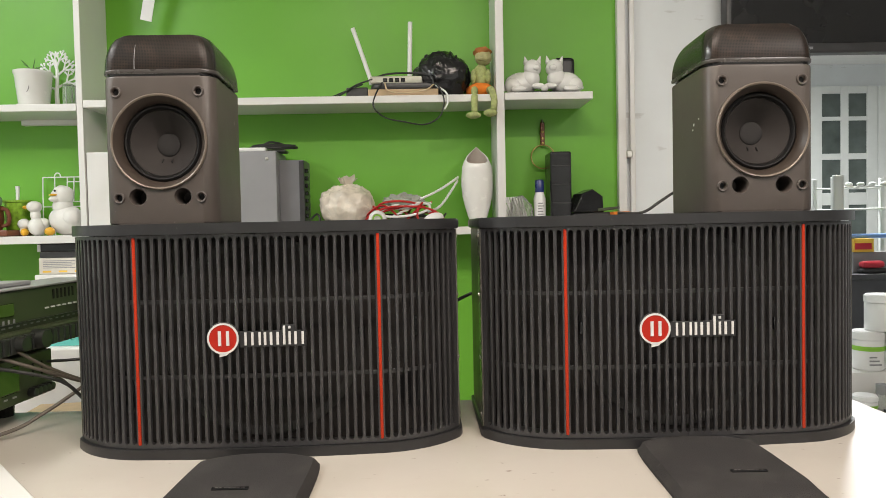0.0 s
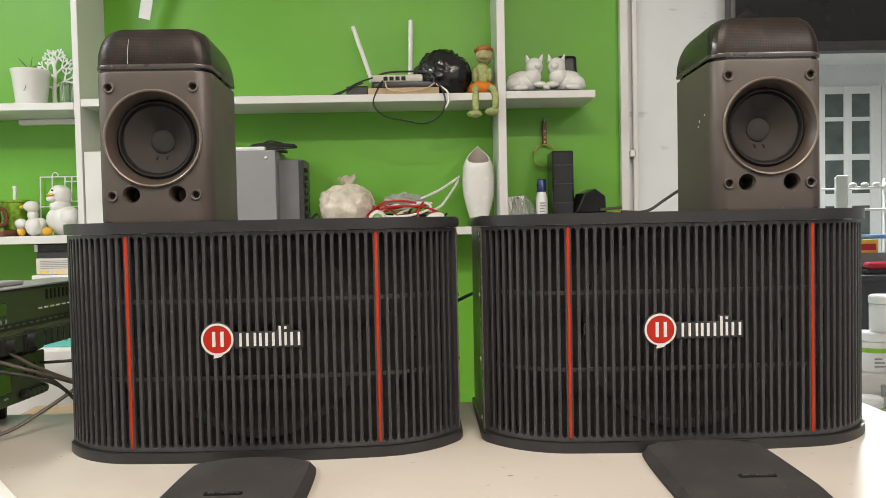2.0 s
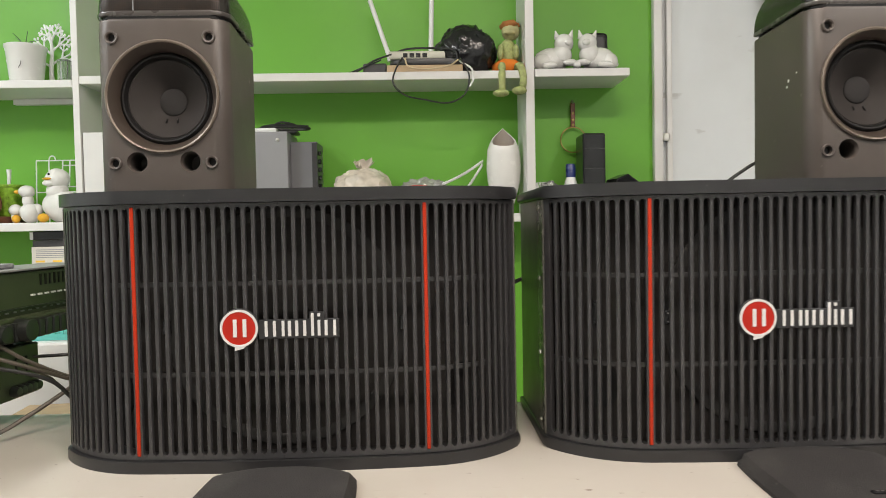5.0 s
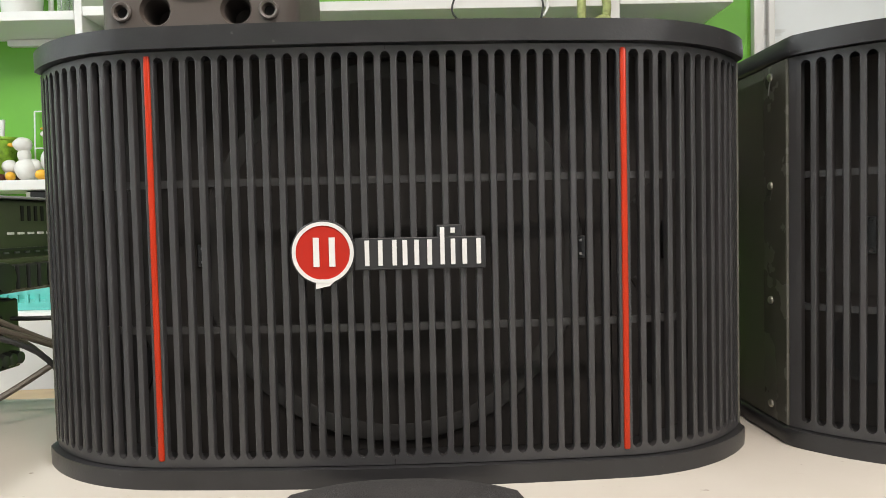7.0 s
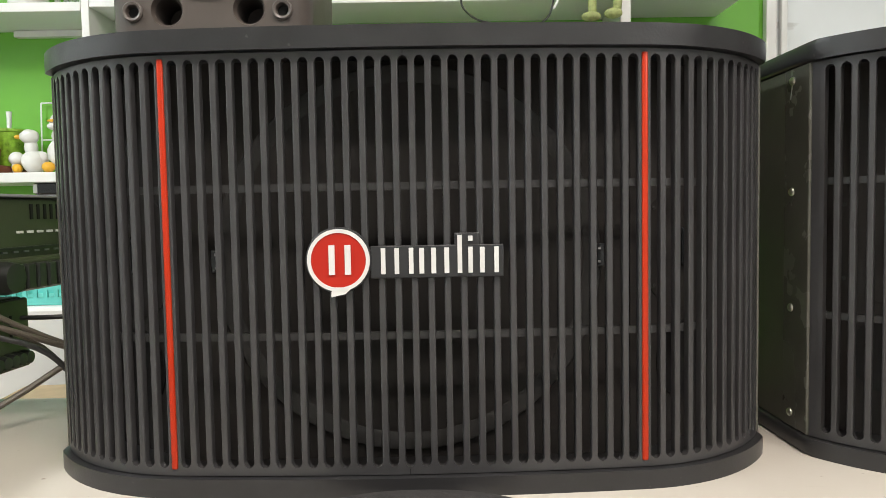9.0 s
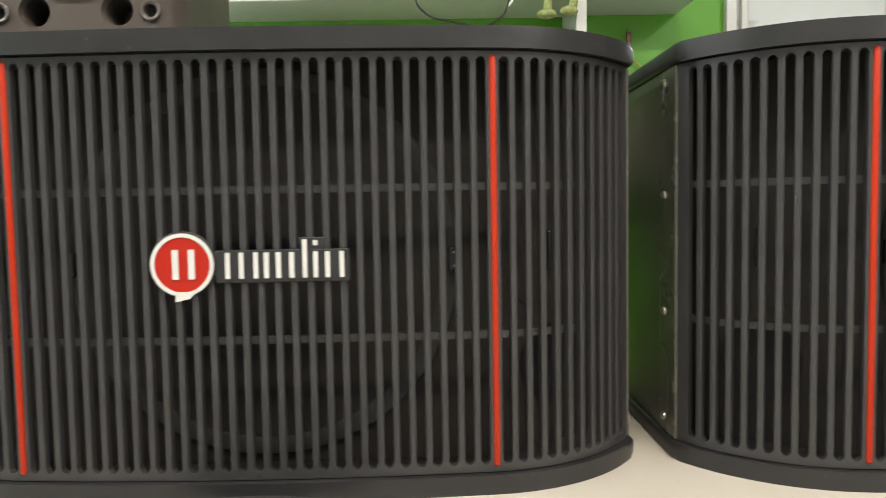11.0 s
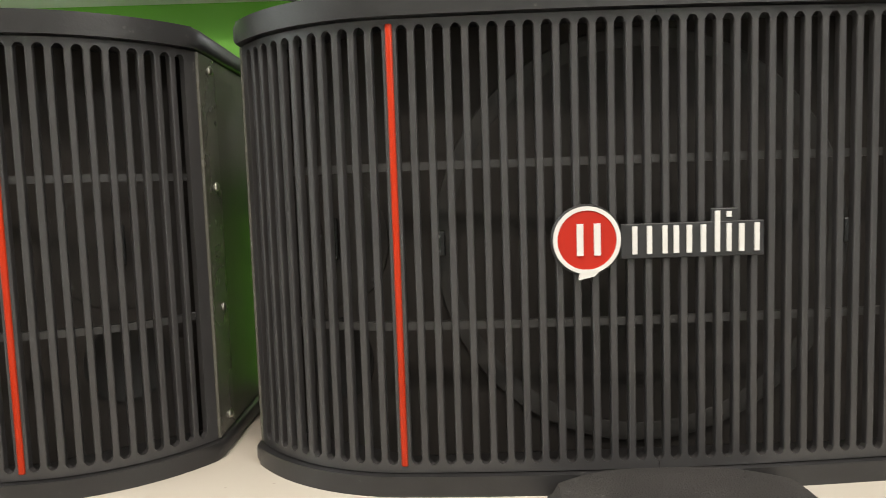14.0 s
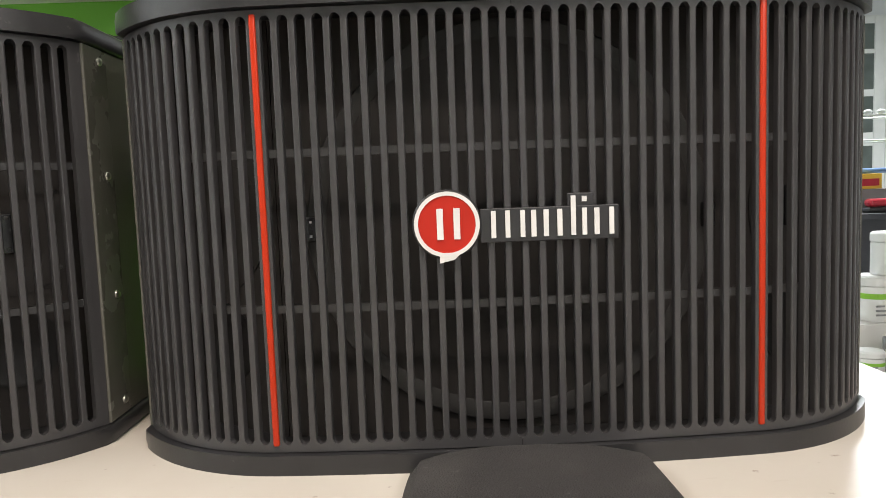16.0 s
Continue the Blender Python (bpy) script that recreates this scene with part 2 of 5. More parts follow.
def bev(bm, geom_edges, w, seg=2):
    if w > 0:
        bmesh.ops.bevel(bm, geom=geom_edges, offset=w, segments=seg, affect='EDGES', profile=0.5)


def box(x0, x1, y0, y1, z0, z1, w=0.0, seg=2, bm=None):
    """A box with rounded edges, alone or added to bm."""
    own = bmesh.new()
    r = bmesh.ops.create_cube(own, size=1)
    for v in r["verts"]:
        v.co = Vector(((x0 + x1) / 2 + v.co.x * (x1 - x0), (y0 + y1) / 2 + v.co.y * (y1 - y0), (z0 + z1) / 2 + v.co.z * (z1 - z0)))
    bev(own, own.edges[:], w, seg)
    return join(bm, own)


def join(bm, own, m=None):
    if m is not None:
        bmesh.ops.transform(own, matrix=m, verts=own.verts)
    if bm is None:
        return own
    me = bpy.data.meshes.new("tmp")
    own.to_mesh(me)
    own.free()
    bm.from_mesh(me)
    bpy.data.meshes.remove(me)
    return bm


def prism(outline, z0, z1, w=0.0, seg=2, bm=None):
    """A flat outline (x, y), counter-clockwise, raised from z0 to z1; w rounds the top and bottom rims."""
    own = bmesh.new()
    lo = [own.verts.new((x, y, z0)) for x, y in outline]
    hi = [own.verts.new((x, y, z1)) for x, y in outline]
    own.faces.new(lo[::-1])
    own.faces.new(hi)
    n = len(outline)
    for i in range(n):
        own.faces.new((lo[i], lo[(i + 1) % n], hi[(i + 1) % n], hi[i]))
    if w:
        rims = [e for e in own.edges if abs(e.verts[0].co.z - e.verts[1].co.z) < 1e-6]
        bev(own, rims, w, seg)
    return join(bm, own)


def lathe(profile, seg=32, m=None, bm=None):
    """Turns (radius, height) pairs round the z axis."""
    own = bmesh.new()
    rings = []
    for r, z in profile:
        if r < 1e-6:
            rings.append([own.verts.new((0, 0, z))])
        else:
            rings.append([own.verts.new((r * math.cos(2 * math.pi * k / seg), r * math.sin(2 * math.pi * k / seg), z)) for k in range(seg)])
    for a, b in zip(rings, rings[1:]):
        for k in range(seg):
            k2 = (k + 1) % seg
            if len(a) == 1 and len(b) == 1:
                continue
            if len(a) == 1:
                own.faces.new((a[0], b[k2], b[k]))
            elif len(b) == 1:
                own.faces.new((a[k], a[k2], b[0]))
            else:
                own.faces.new((a[k], a[k2], b[k2], b[k]))
    bmesh.ops.recalc_face_normals(own, faces=own.faces)
    return join(bm, own, m)


def blob(c, r, seg=20, rough=0.0, freq=10.0, bm=None, m=None):
    """An ellipsoid; rough crumples it."""
    own = bmesh.new()
    bmesh.ops.create_uvsphere(own, u_segments=seg, v_segments=max(8, seg * 2 // 3), radius=1)
    for v in own.verts:
        k = 1 + rough * noise.noise(v.co * freq * 0.3 + Vector(c) * 7) + rough * 0.6 * abs(noise.noise(v.co * freq + Vector(c) * 3))
        v.co = Vector((v.co.x * r[0] * k, v.co.y * r[1] * k, v.co.z * r[2] * k))
    bmesh.ops.transform(own, matrix=Matrix.Translation(c), verts=own.verts)
    return join(bm, own, m)


def smooth_line(pts, n=6):
    """A Catmull-Rom line through pts."""
    p = [Vector(q) for q in pts]
    p = [2 * p[0] - p[1]] + p + [2 * p[-1] - p[-2]]
    out = []
    for i in range(1, len(p) - 2):
        for k in range(n):
            t = k / n
            a, b, c, d = p[i - 1], p[i], p[i + 1], p[i + 2]
            out.append(0.5 * ((2 * b) + (c - a) * t + (2 * a - 5 * b + 4 * c - d) * t * t + (3 * b - a - 3 * c + d) * t ** 3))
    out.append(p[-2])
    return out


def tube(pts, r, seg=8, n=6, bm=None, closed_line=True):
    """A round cable along a smooth line; r may be a pair, thin at the end."""
    line = smooth_line(pts, n) if n else [Vector(q) for q in pts]
    own = bmesh.new()
    rings = []
    up = Vector((0.13, 0.27, 0.95)).normalized()
    for i, q in enumerate(line):
        d = (line[min(i + 1, len(line) - 1)] - line[max(i - 1, 0)]).normalized()
        u = d.cross(up)
        if u.length < 1e-3:
            u = d.cross(Vector((1, 0, 0)))
        u.normalize()
        v = d.cross(u)
        rr = r if not isinstance(r, tuple) else r[0] + (r[1] - r[0]) * i / (len(line) - 1)
        rings.append([own.verts.new(q + rr * (math.cos(2 * math.pi * k / seg) * u + math.sin(2 * math.pi * k / seg) * v)) for k in range(seg)])
    for a, b in zip(rings, rings[1:]):
        for k in range(seg):
            own.faces.new((a[k], a[(k + 1) % seg], b[(k + 1) % seg], b[k]))
    own.faces.new(rings[0][::-1])
    own.faces.new(rings[-1])
    bmesh.ops.recalc_face_normals(own, faces=own.faces)
    return join(bm, own)


FACE = Matrix.Rotation(radians(90), 4, 'X')     # turns +z of a lathe towards the viewer (-y)


def structure(name, bm, material, label, category):
    return tagged(part(name, bm, material), label, category, kind="structure")


# ---- the room ----
TABLE, WALL = 0.812, 2.185
structure("floor", box(-2.6, 6.6, -2.6, 7.6, -0.1, 0.0), FLOORMAT, "grey tiled floor of the workshop", "floor")
structure("ceiling", box(-2.6, 6.6, -2.6, 7.6, 2.6, 2.7), CEILMAT, "plain white painted ceiling", "ceiling")
structure("wall_north", box(-2.4, 0.625, WALL, WALL + 0.12, 0, 2.6), GREEN, "bright green painted wall behind shelves", "wall")
structure("wall_pier", box(0.625, 1.02, WALL + 0.003, WALL + 0.12, 0, 2.6, 0.004), WHITEWALL, "white painted wall beside the green wall", "wall")
structure("wall_lintel", box(1.02, 6.5, WALL + 0.003, WALL + 0.12, 2.1, 2.6), WHITEWALL, "white wall over the wide opening", "wall")
structure("wall_west", box(-2.5, -2.4, -2.5, WALL + 0.12, 0, 2.6), WHITEWALL, "plain white side wall", "wall")
structure("wall_south", box(-2.5, 6.6, -2.6, -2.5, 0, 2.6), WHITEWALL, "plain white wall at the back of the room", "wall")
structure("wall_east", box(6.5, 6.6, -2.5, 7.5, 0, 2.6), WHITEWALL, "plain white side wall", "wall")
structure("wall_hall", box(-0.1, 6.5, 6.8, 6.9, 0, 2.6), WHITEWALL, "white far wall of the hall", "wall")
structure("wall_hall_west", box(-0.1, 0.0, WALL + 0.12, 6.8, 0, 2.6), WHITEWALL, "white side wall of the hall", "wall")
trim = thing("trim", pose(0.62, WALL - 0.001, 0), "white casing strips between green and white wall", "trim", kind="structure")
part("casing", box(0.0, 0.026, -0.022, 0.0, 0, 2.6, 0.003), SHELFWHITE, trim)
part("casing", box(0.040, 0.056, -0.014, 0.002, 0, 2.6, 0.003), SHELFWHITE, trim)
part("catch", box(0.024, 0.042, -0.03, -0.004, 1.296, 1.318, 0.003), STEEL, trim, "small steel latch")

# Unseen battens, added to give each of the four lights a body.
for k, (x, y, ang) in enumerate(((0.1, 0.0, 0), (1.7, -0.9, 90), (-1.8, 0.45, 90), (2.6, 4.6, 0))):
    lamp = thing("unseen_ceiling_lamp", pose(x, y, 2.6, 0, 0, ang), "white fluorescent batten added out of view on the ceiling", "lamp", "ceiling lamps")
    part("housing", box(-0.62, 0.62, -0.05, 0.05, -0.06, 0, 0.008), WHITEPL, lamp)
    part("lamp_tube", tube([(-0.58, 0, -0.078), (0.58, 0, -0.078)], 0.013, n=1), TUBE, lamp)

# ---- table ----
table = thing("work_table", pose(0, 0, 0), "white laminate work table with scuffs and stains", "table")
part("tabletop", box(-1.25, 0.687, 0.30, 1.172, TABLE - 0.03, TABLE, 0.004), TABLETOP, table)
for x in (-1.2, 0.62):
    for y in (0.36, 1.10):
        part("leg", box(x - 0.025, x + 0.025, y - 0.025, y + 0.025, 0, TABLE - 0.03, 0.003), AMPGREY, table)

# ---- shelving ----
SF = 2.017                                      # front of the shelves
shelving = thing("wall_shelf", pose(0, 0, 0), "white laminate wall shelving with open compartments", "shelf")
part("shelf_board", box(-2.0, -0.945, SF, WALL, 1.441, 1.461, 0.0015), SHELFWHITE, shelving)
part("shelf_board", box(-0.926, 0.230, SF, WALL, 1.449, 1.470, 0.0015), SHELFWHITE, shelving)
part("shelf_board", box(0.255, 0.507, SF, WALL, 1.452, 1.473, 0.0015), SHELFWHITE, shelving)
part("shelf_board", box(-2.0, -0.945, SF, WALL, 1.072, 1.094, 0.0015), SHELFWHITE, shelving)
part("shelf_board", box(-0.926, 0.230, SF, WALL, 1.073, 1.095, 0.0015), SHELFWHITE, shelving)
part("shelf_board", box(0.255, 0.600, SF, WALL, 1.073, 1.095, 0.0015), SHELFWHITE, shelving)
part("shelf_board", box(-0.926, 0.230, 2.120, WALL, 1.823, 1.845, 0.0015), SHELFWHITE, shelving)
part("upright", box(-0.944, -0.927, SF, WALL, 1.05, 2.3, 0.0015), SHELFWHITE, shelving)
part("upright", box(0.231, 0.254, SF, WALL, 1.072, 2.3, 0.0015), SHELFWHITE, shelving)
part("batten", box(-1.18, -0.958, WALL - 0.02, WALL, 1.425, 1.440, 0.001), SHELFWHITE, shelving)
part("divider", box(-0.924, -0.862, SF + 0.004, WALL - 0.02, 1.096, 1.325, 0.002), SHELFWHITE, shelving, "white boxed-in compartment")
tagged(part("paper_strip", box(-0.016, 0.016, -0.001, 0.001, -0.100, 0.006, 0.0004), WHITEPL), "white paper strip hanging from the upper shelf", "paper strip").matrix_world = pose(-0.763, 2.117, 1.822, 8, 14, 0) @ Matrix.Scale(1.05, 4)


# ---- the big speakers ----
XB, YB, XE, A1 = 0.1525, 0.006, 0.2510, radians(56.7)
A0 = math.atan(2 * YB / XB)
RAD = (XE - XB) / (math.sin(A1) - math.sin(A0))


def front(x):
    """Point and slope angle of the bowed front at x."""
    s, x = (1 if x >= 0 else -1), abs(x)
    if x <= XB:
        return YB * (x / XB) ** 2, s * math.atan(2 * YB * x / XB ** 2)
    k = min(math.sin(A1), math.sin(A0) + (x - XB) / RAD)
    a = math.asin(k)
    return YB + RAD * (math.cos(A0) - math.cos(a)), s * a


STEP = 0.0002
WAY = [(0.0, 0.0)]                              # arc length and x along the front, from the middle outwards
while WAY[-1][1] < XE - STEP:
    s, x = WAY[-1]
    WAY.append((s + STEP / math.cos(front(x)[1]), x + STEP))
LENGTH = WAY[-1][0]
SB = next(s for s, x in WAY if x >= XB)


def at_length(s):
    """x, y and slope angle at the arc length s from the middle."""
    k = min(range(len(WAY)), key=lambda i: abs(WAY[i][0] - abs(s))) if abs(s) < LENGTH else len(WAY) - 1
    x = math.copysign(WAY[k][1], s)
    y, a = front(x)
    return x, y, a


YS = 0.0690                                     # where the bowed front meets the flat sides
EDGE = 0.0073                                   # from a red strip to the slots beside it
PITCH = (SB - EDGE) / 14
MIDDLE = [k * PITCH for k in range(-14, 15)]
OUTER = [SB + EDGE + k * PITCH for k in range(11)]
SLOTS = sorted(MIDDLE + OUTER + [-s for s in OUTER])
SLOT_W = 0.0061
ZL, ZH = 0.0132, 0.2820                         # grille, from rail to rail
SL, SH = 0.0180, 0.2785                         # ends of the slots


def outline(off, back):
    """The plan of the speaker, counter-clockwise, swollen by off, with its back at that depth."""
    pts = []
    n = 60
    for i in range(n + 1):
        x, y, a = at_length(-LENGTH + 2 * LENGTH * i / n)
        pts.append((x + off * math.sin(a), y - off * math.cos(a)))
    w = 0.2545 + off * 0.8
    pts += [(w, YS - 0.001), (w, back), (-w, back), (-w, YS - 0.001)]
    return pts


def rail(z_flat, z_slot, up):
    """A rail of the grille with the round ends of the slots cut into one edge."""
    bm = bmesh.new()
    half = SLOT_W / 2
    total = int(2 * LENGTH / (PITCH / 12))
    cols = []
    for i in range(total + 1):
        p = -LENGTH + 2 * LENGTH * i / total
        cols.append((p, min((p - c for c in SLOTS), key=abs)))
    rows = []
    for s, u in cols:
        x, y, a = at_length(s)
        cut = z_slot
        if abs(u) < half:
            cut = z_slot + up * math.sqrt(half * half - u * u)
        n = Vector((math.sin(a), -math.cos(a), 0))
        p = Vector((x, y, 0))
        q = p - n * 0.005
        zz = (z_flat, cut)
        rows.append([bm.verts.new((p.x, p.y, zz[0])), bm.verts.new((p.x, p.y, zz[1])), bm.verts.new((q.x, q.y, zz[1])), bm.verts.new((q.x, q.y, zz[0]))])
    for a, b in zip(rows, rows[1:]):
        for i in range(4):
            j = (i + 1) % 4
            bm.faces.new((a[i], b[i], b[j], a[j]))
    bm.faces.new(rows[0])
    bm.faces.new(rows[-1][::-1])
    bmesh.ops.recalc_face_normals(bm, faces=bm.faces)
    return bm


def driver(radius, seg=40):
    return lathe([(radius, 0.0), (radius, 0.0012), (radius * 0.94, 0.0020), (radius * 0.88, 0.0020), (radius * 0.86, 0.0018), (radius * 0.80, 0.0019), (radius * 0.74, 0.0016),
                  (radius * 0.30, 0.0010), (radius * 0.27, 0.0016), (radius * 0.15, 0.0026), (0, 0.0030)], seg)


def build_speaker():
    sp = thing("karaoke_speaker", pose(0, 0, 0), "wide black karaoke speaker with slotted grille and red strips", "speaker", "pair of large speakers")
    part("base_trim", prism(outline(0.0050, 0.252), 0.0, 0.0125, 0.0030, 3), TRIMPL, sp, "black plinth", True)
    part("top_trim", prism(outline(0.0050, 0.252), 0.2828, 0.2965, 0.0035, 3), TRIMPL, sp, "black grained top rim", True)
    for s in (-1, 1):
        part("side_panel", box(s * 0.2515 - 0.003, s * 0.2515 + 0.003, 0.1046, 0.250, 0.0126, 0.2827, 0.001), CABVINYL, sp, "black vinyl-covered side panel")
    for s in (-1, 1):
        part("side_flange", box(s * 0.2530 - 0.0025, s * 0.2530 + 0.0025, YS, 0.1040, 0.0130, 0.2822, 0.001), FLANGE, sp, "satin bronze-black edge flange")
    part("back_panel", box(-0.2483, 0.2483, 0.238, 0.250, 0.0126, 0.2827, 0.001), CABVINYL, sp)
    # angled baffle
    part("baffle", box(-0.15, 0.15, 0.034, 0.046, 0.0127, 0.2826), INNER, sp)
    for s in (-1, 1):
        p = prism([(0.1505, 0.034), (0.238, 0.092), (0.238, 0.104), (0.1505, 0.046)], 0.0127, 0.2826)
        if s < 0:
            bmesh.ops.transform(p, matrix=Matrix.Diagonal((-1, 1, 1, 1)), verts=p.verts)
            bmesh.ops.reverse_faces(p, faces=p.faces)
        part("side_baffle", p, INNER, sp)
    w = part("woofer", driver(0.131, 56), CONE, sp, "dark paper woofer cone", True)
    w.matrix_local = Matrix.Translation((0, 0.0335, 0.149)) @ FACE
    part("rim", lathe([(0.1308, 0.0014), (0.1300, 0.0024), (0.1195, 0.0026), (0.1185, 0.0020)], 64), RIM, w, "satin grey rim of the woofer", True)
    for s in (-1, 1):
        clip = part("rim_clip", box(-0.004, 0.004, -0.009, -0.003, -0.008, 0.008, 0.001), BLACKGLOSS, sp, "small black clip with bright screws")
        clip.matrix_local = Matrix.Translation((s * 0.1275, 0.0335, 0.1505))
        for z in (-0.0045, 0.0045):
            part("screw", box(-0.0008, 0.0008, -0.0096, -0.0088, z - 0.0008, z + 0.0008), AMPGREY, clip)
        turn = Matrix.Rotation(s * radians(33.5), 4, 'Z')
        t = part("tweeter", lathe([(0.044, 0.0), (0.044, 0.0008), (0.040, 0.0012), (0.033, 0.0006), (0.020, -0.0008), (0, -0.0012)], 32), CONE, sp, "dark side driver", True)
        t.matrix_local = Matrix.Translation((s * 0.196, 0.0640, 0.153)) @ turn @ FACE
        part("bridge", box(-0.0035, 0.0035, -0.014, 0.014, 0.0015, 0.0040, 0.001), BLACKGLOSS, t, "black bridge over the driver")
        for u, v in ((0, -0.011), (0, 0.011), (-0.031, -0.026), (0.031, -0.026), (-0.031, 0.028), (0.031, 0.028)):
            part("screw", lathe([(0.0014, 0.0041), (0.0012, 0.0048), (0, 0.0050)] if u == 0 else [(0.0016, 0.0008), (0.0014, 0.0016), (0, 0.0018)], 8, Matrix.Translation((u, v, 0))), BARPL, t)
        # No opening here: a flat black disc paints the dark of the port.
        t2 = part("port", lathe([(0.028, 0.0002), (0.028, 0.0012), (0.0255, 0.0012), (0.0245, 0.0004), (0, 0.0004)], 28), RUBBER, sp, "port of the cabinet, its shaded opening a black disc", True)
        t2.matrix_local = Matrix.Translation((s * 0.196, 0.0640, 0.072)) @ turn @ FACE
        for z in (0.273, 0.191, 0.104, 0.0240):
            sc = part("screw", lathe([(0.0032, 0), (0.0030, 0.0012), (0.0018, 0.0022), (0, 0.0024)], 12), STEEL, sp, "", True)
            sc.matrix_local = Matrix.Translation((s * 0.2554, 0.092, z)) @ Matrix.Rotation(s * radians(90), 4, 'Y')
    # grille
    gr = part("grille", rail(ZH, SH - SLOT_W / 2, 1), BLACKPL, sp, "black moulded grille with vertical slots")
    part("bottom_rail", rail(ZL, SL + SLOT_W / 2, -1), BLACKPL, gr)
    for s in (-1, 1):
        s0 = OUTER[-1] + SLOT_W / 2
        pts, inner = [], []
        for i in range(7):
            x, y, a = at_length(min(LENGTH, s0 + (LENGTH - s0) * i / 6))
            pts.append((x, y))
            inner.append((x - 0.005 * math.sin(a), y + 0.005 * math.cos(a)))
        p = prism(pts + inner[::-1], SL + SLOT_W / 2, SH - SLOT_W / 2)
        c = prism([pts[-1], (0.2536, YS - 0.0004), (0.2486, YS - 0.0004), inner[-1]], ZL, ZH)
        for bm, nm in ((p, "end_post"), (c, "corner_post")):
            if s < 0:
                bmesh.ops.transform(bm, matrix=Matrix.Diagonal((-1, 1, 1, 1)), verts=bm.verts)
            bmesh.ops.recalc_face_normals(bm, faces=bm.faces)
            part(nm, bm, BLACKPL, gr)
    first = {}
    for a0, a1 in zip(SLOTS, SLOTS[1:]):
        land = a1 - a0 > PITCH * 1.2                # the wider land that carries a red strip
        if land not in first:
            half = (a1 - a0 - SLOT_W) / 2
            bm = box(-half, half, 0.0, 0.0048, SL + SLOT_W / 2 - 0.0004, SH - SLOT_W / 2 + 0.0004)
            bev(bm, [e for e in bm.edges if abs(e.verts[0].co.z - e.verts[1].co.z) > 0.1 and e.verts[0].co.y < 0.001], 0.0009, 2)
            ob = part("slat", bm, BLACKPL, gr)
            first[land] = ob.data
        else:
            ob = new("slat", first[land])
            ob.parent = gr
        x, y, a = at_length((a0 + a1) / 2)
        ob.matrix_local = Matrix.Translation((x, y, 0)) @ Matrix.Rotation(a, 4, 'Z')
    for z in (0.1022, 0.1978):
        bm = bmesh.new()
        rows = []
        for i in range(41):
            x, y, a = at_length(-LENGTH * 0.985 + 2 * 0.985 * LENGTH * i / 40)
            rows.append([bm.verts.new((x - d * math.sin(a), y + d * math.cos(a), z + h)) for d, h in ((0.0049, -0.0024), (0.0049, 0.0024), (0.0088, 0.0024), (0.0088, -0.0024))])
        for a, b in zip(rows, rows[1:]):
            for i in range(4):
                bm.faces.new((a[i], b[i], b[(i + 1) % 4], a[(i + 1) % 4]))
        bm.faces.new(rows[0])
        bm.faces.new(rows[-1][::-1])
        bmesh.ops.recalc_face_normals(bm, faces=bm.faces)
        bar = part("crossbar", bm, BARPL, gr)
        for d in (-1, 1):
            # The highlight at each bar end is put into a pale grey block.
            tab = part("bar_tab", box(-0.0022, 0.0022, 0.0, 0.003, -0.0023, 0.0023, 0.0004), AMPGREY, bar, "bar end tab, painted pale for its highlight")
            tab.matrix_local = Matrix.Translation((d * 0.2430, 0.0665, z))
    for s in (-1, 1):
        x, y, a = at_length(s * SB)
        st = part("red_strip", box(-0.0020, 0.0020, -0.0014, 0.006, 0.0172, 0.2795, 0.0012, 3), RED, sp, "glossy red vertical strip", True)
        st.matrix_local = Matrix.Translation((x, y, 0)) @ Matrix.Rotation(a, 4, 'Z')
        for z0, z1 in ((ZL, 0.0171), (0.2796, ZH)):
            seam = part("seam", box(-0.0003, 0.0003, -0.0002, 0.004, z0, z1), RUBBER, gr, "dark joint of the grille panels")
            seam.matrix_local = st.matrix_local.copy()
    # badge: red disc with a white rim, and a row of plain white bars
    bd = part("badge", lathe([(0.0208, 0), (0.0208, 0.0018), (0.0202, 0.0024), (0, 0.0024)], 40), BADGEBACK, sp, "round red badge with white rim and white bars", True)
    bd.matrix_local = Matrix.Translation((-0.0422, -0.0006, 0.1518)) @ FACE
    part("rim", lathe([(0.0172, 0.0025), (0.0172, 0.0036), (0.0196, 0.0036), (0.0196, 0.0025)], 40), BADGEWHITE, bd, "white rim")
    part("disc", lathe([(0.0174, 0.0024), (0.0174, 0.0030), (0, 0.0030)], 40), REDDISC, bd, "red enamel disc")
    part("tail", prism([(-0.0050, -0.0232), (0.004, -0.0212), (0.0085, -0.0170), (-0.0045, -0.0170)], 0.0022, 0.0034), BADGEWHITE, bd, "white tail")
    for x0, x1, y0, y1 in ((-0.0060, -0.0022, -0.0090, 0.0095), (0.0040, 0.0078, -0.0090, 0.0095)):
        part("bar", box(x0, x1, y0, y1, 0.0029, 0.0040), BADGEWHITE, bd)
    part("backing", box(0.0200, 0.1035, -0.0120, 0.0085, 0.0, 0.0018, 0.0006), BADGEBACK, bd)
    part("backing", box(0.0725, 0.0885, 0.0080, 0.0160, 0.0, 0.0017, 0.0006), BADGEBACK, bd)
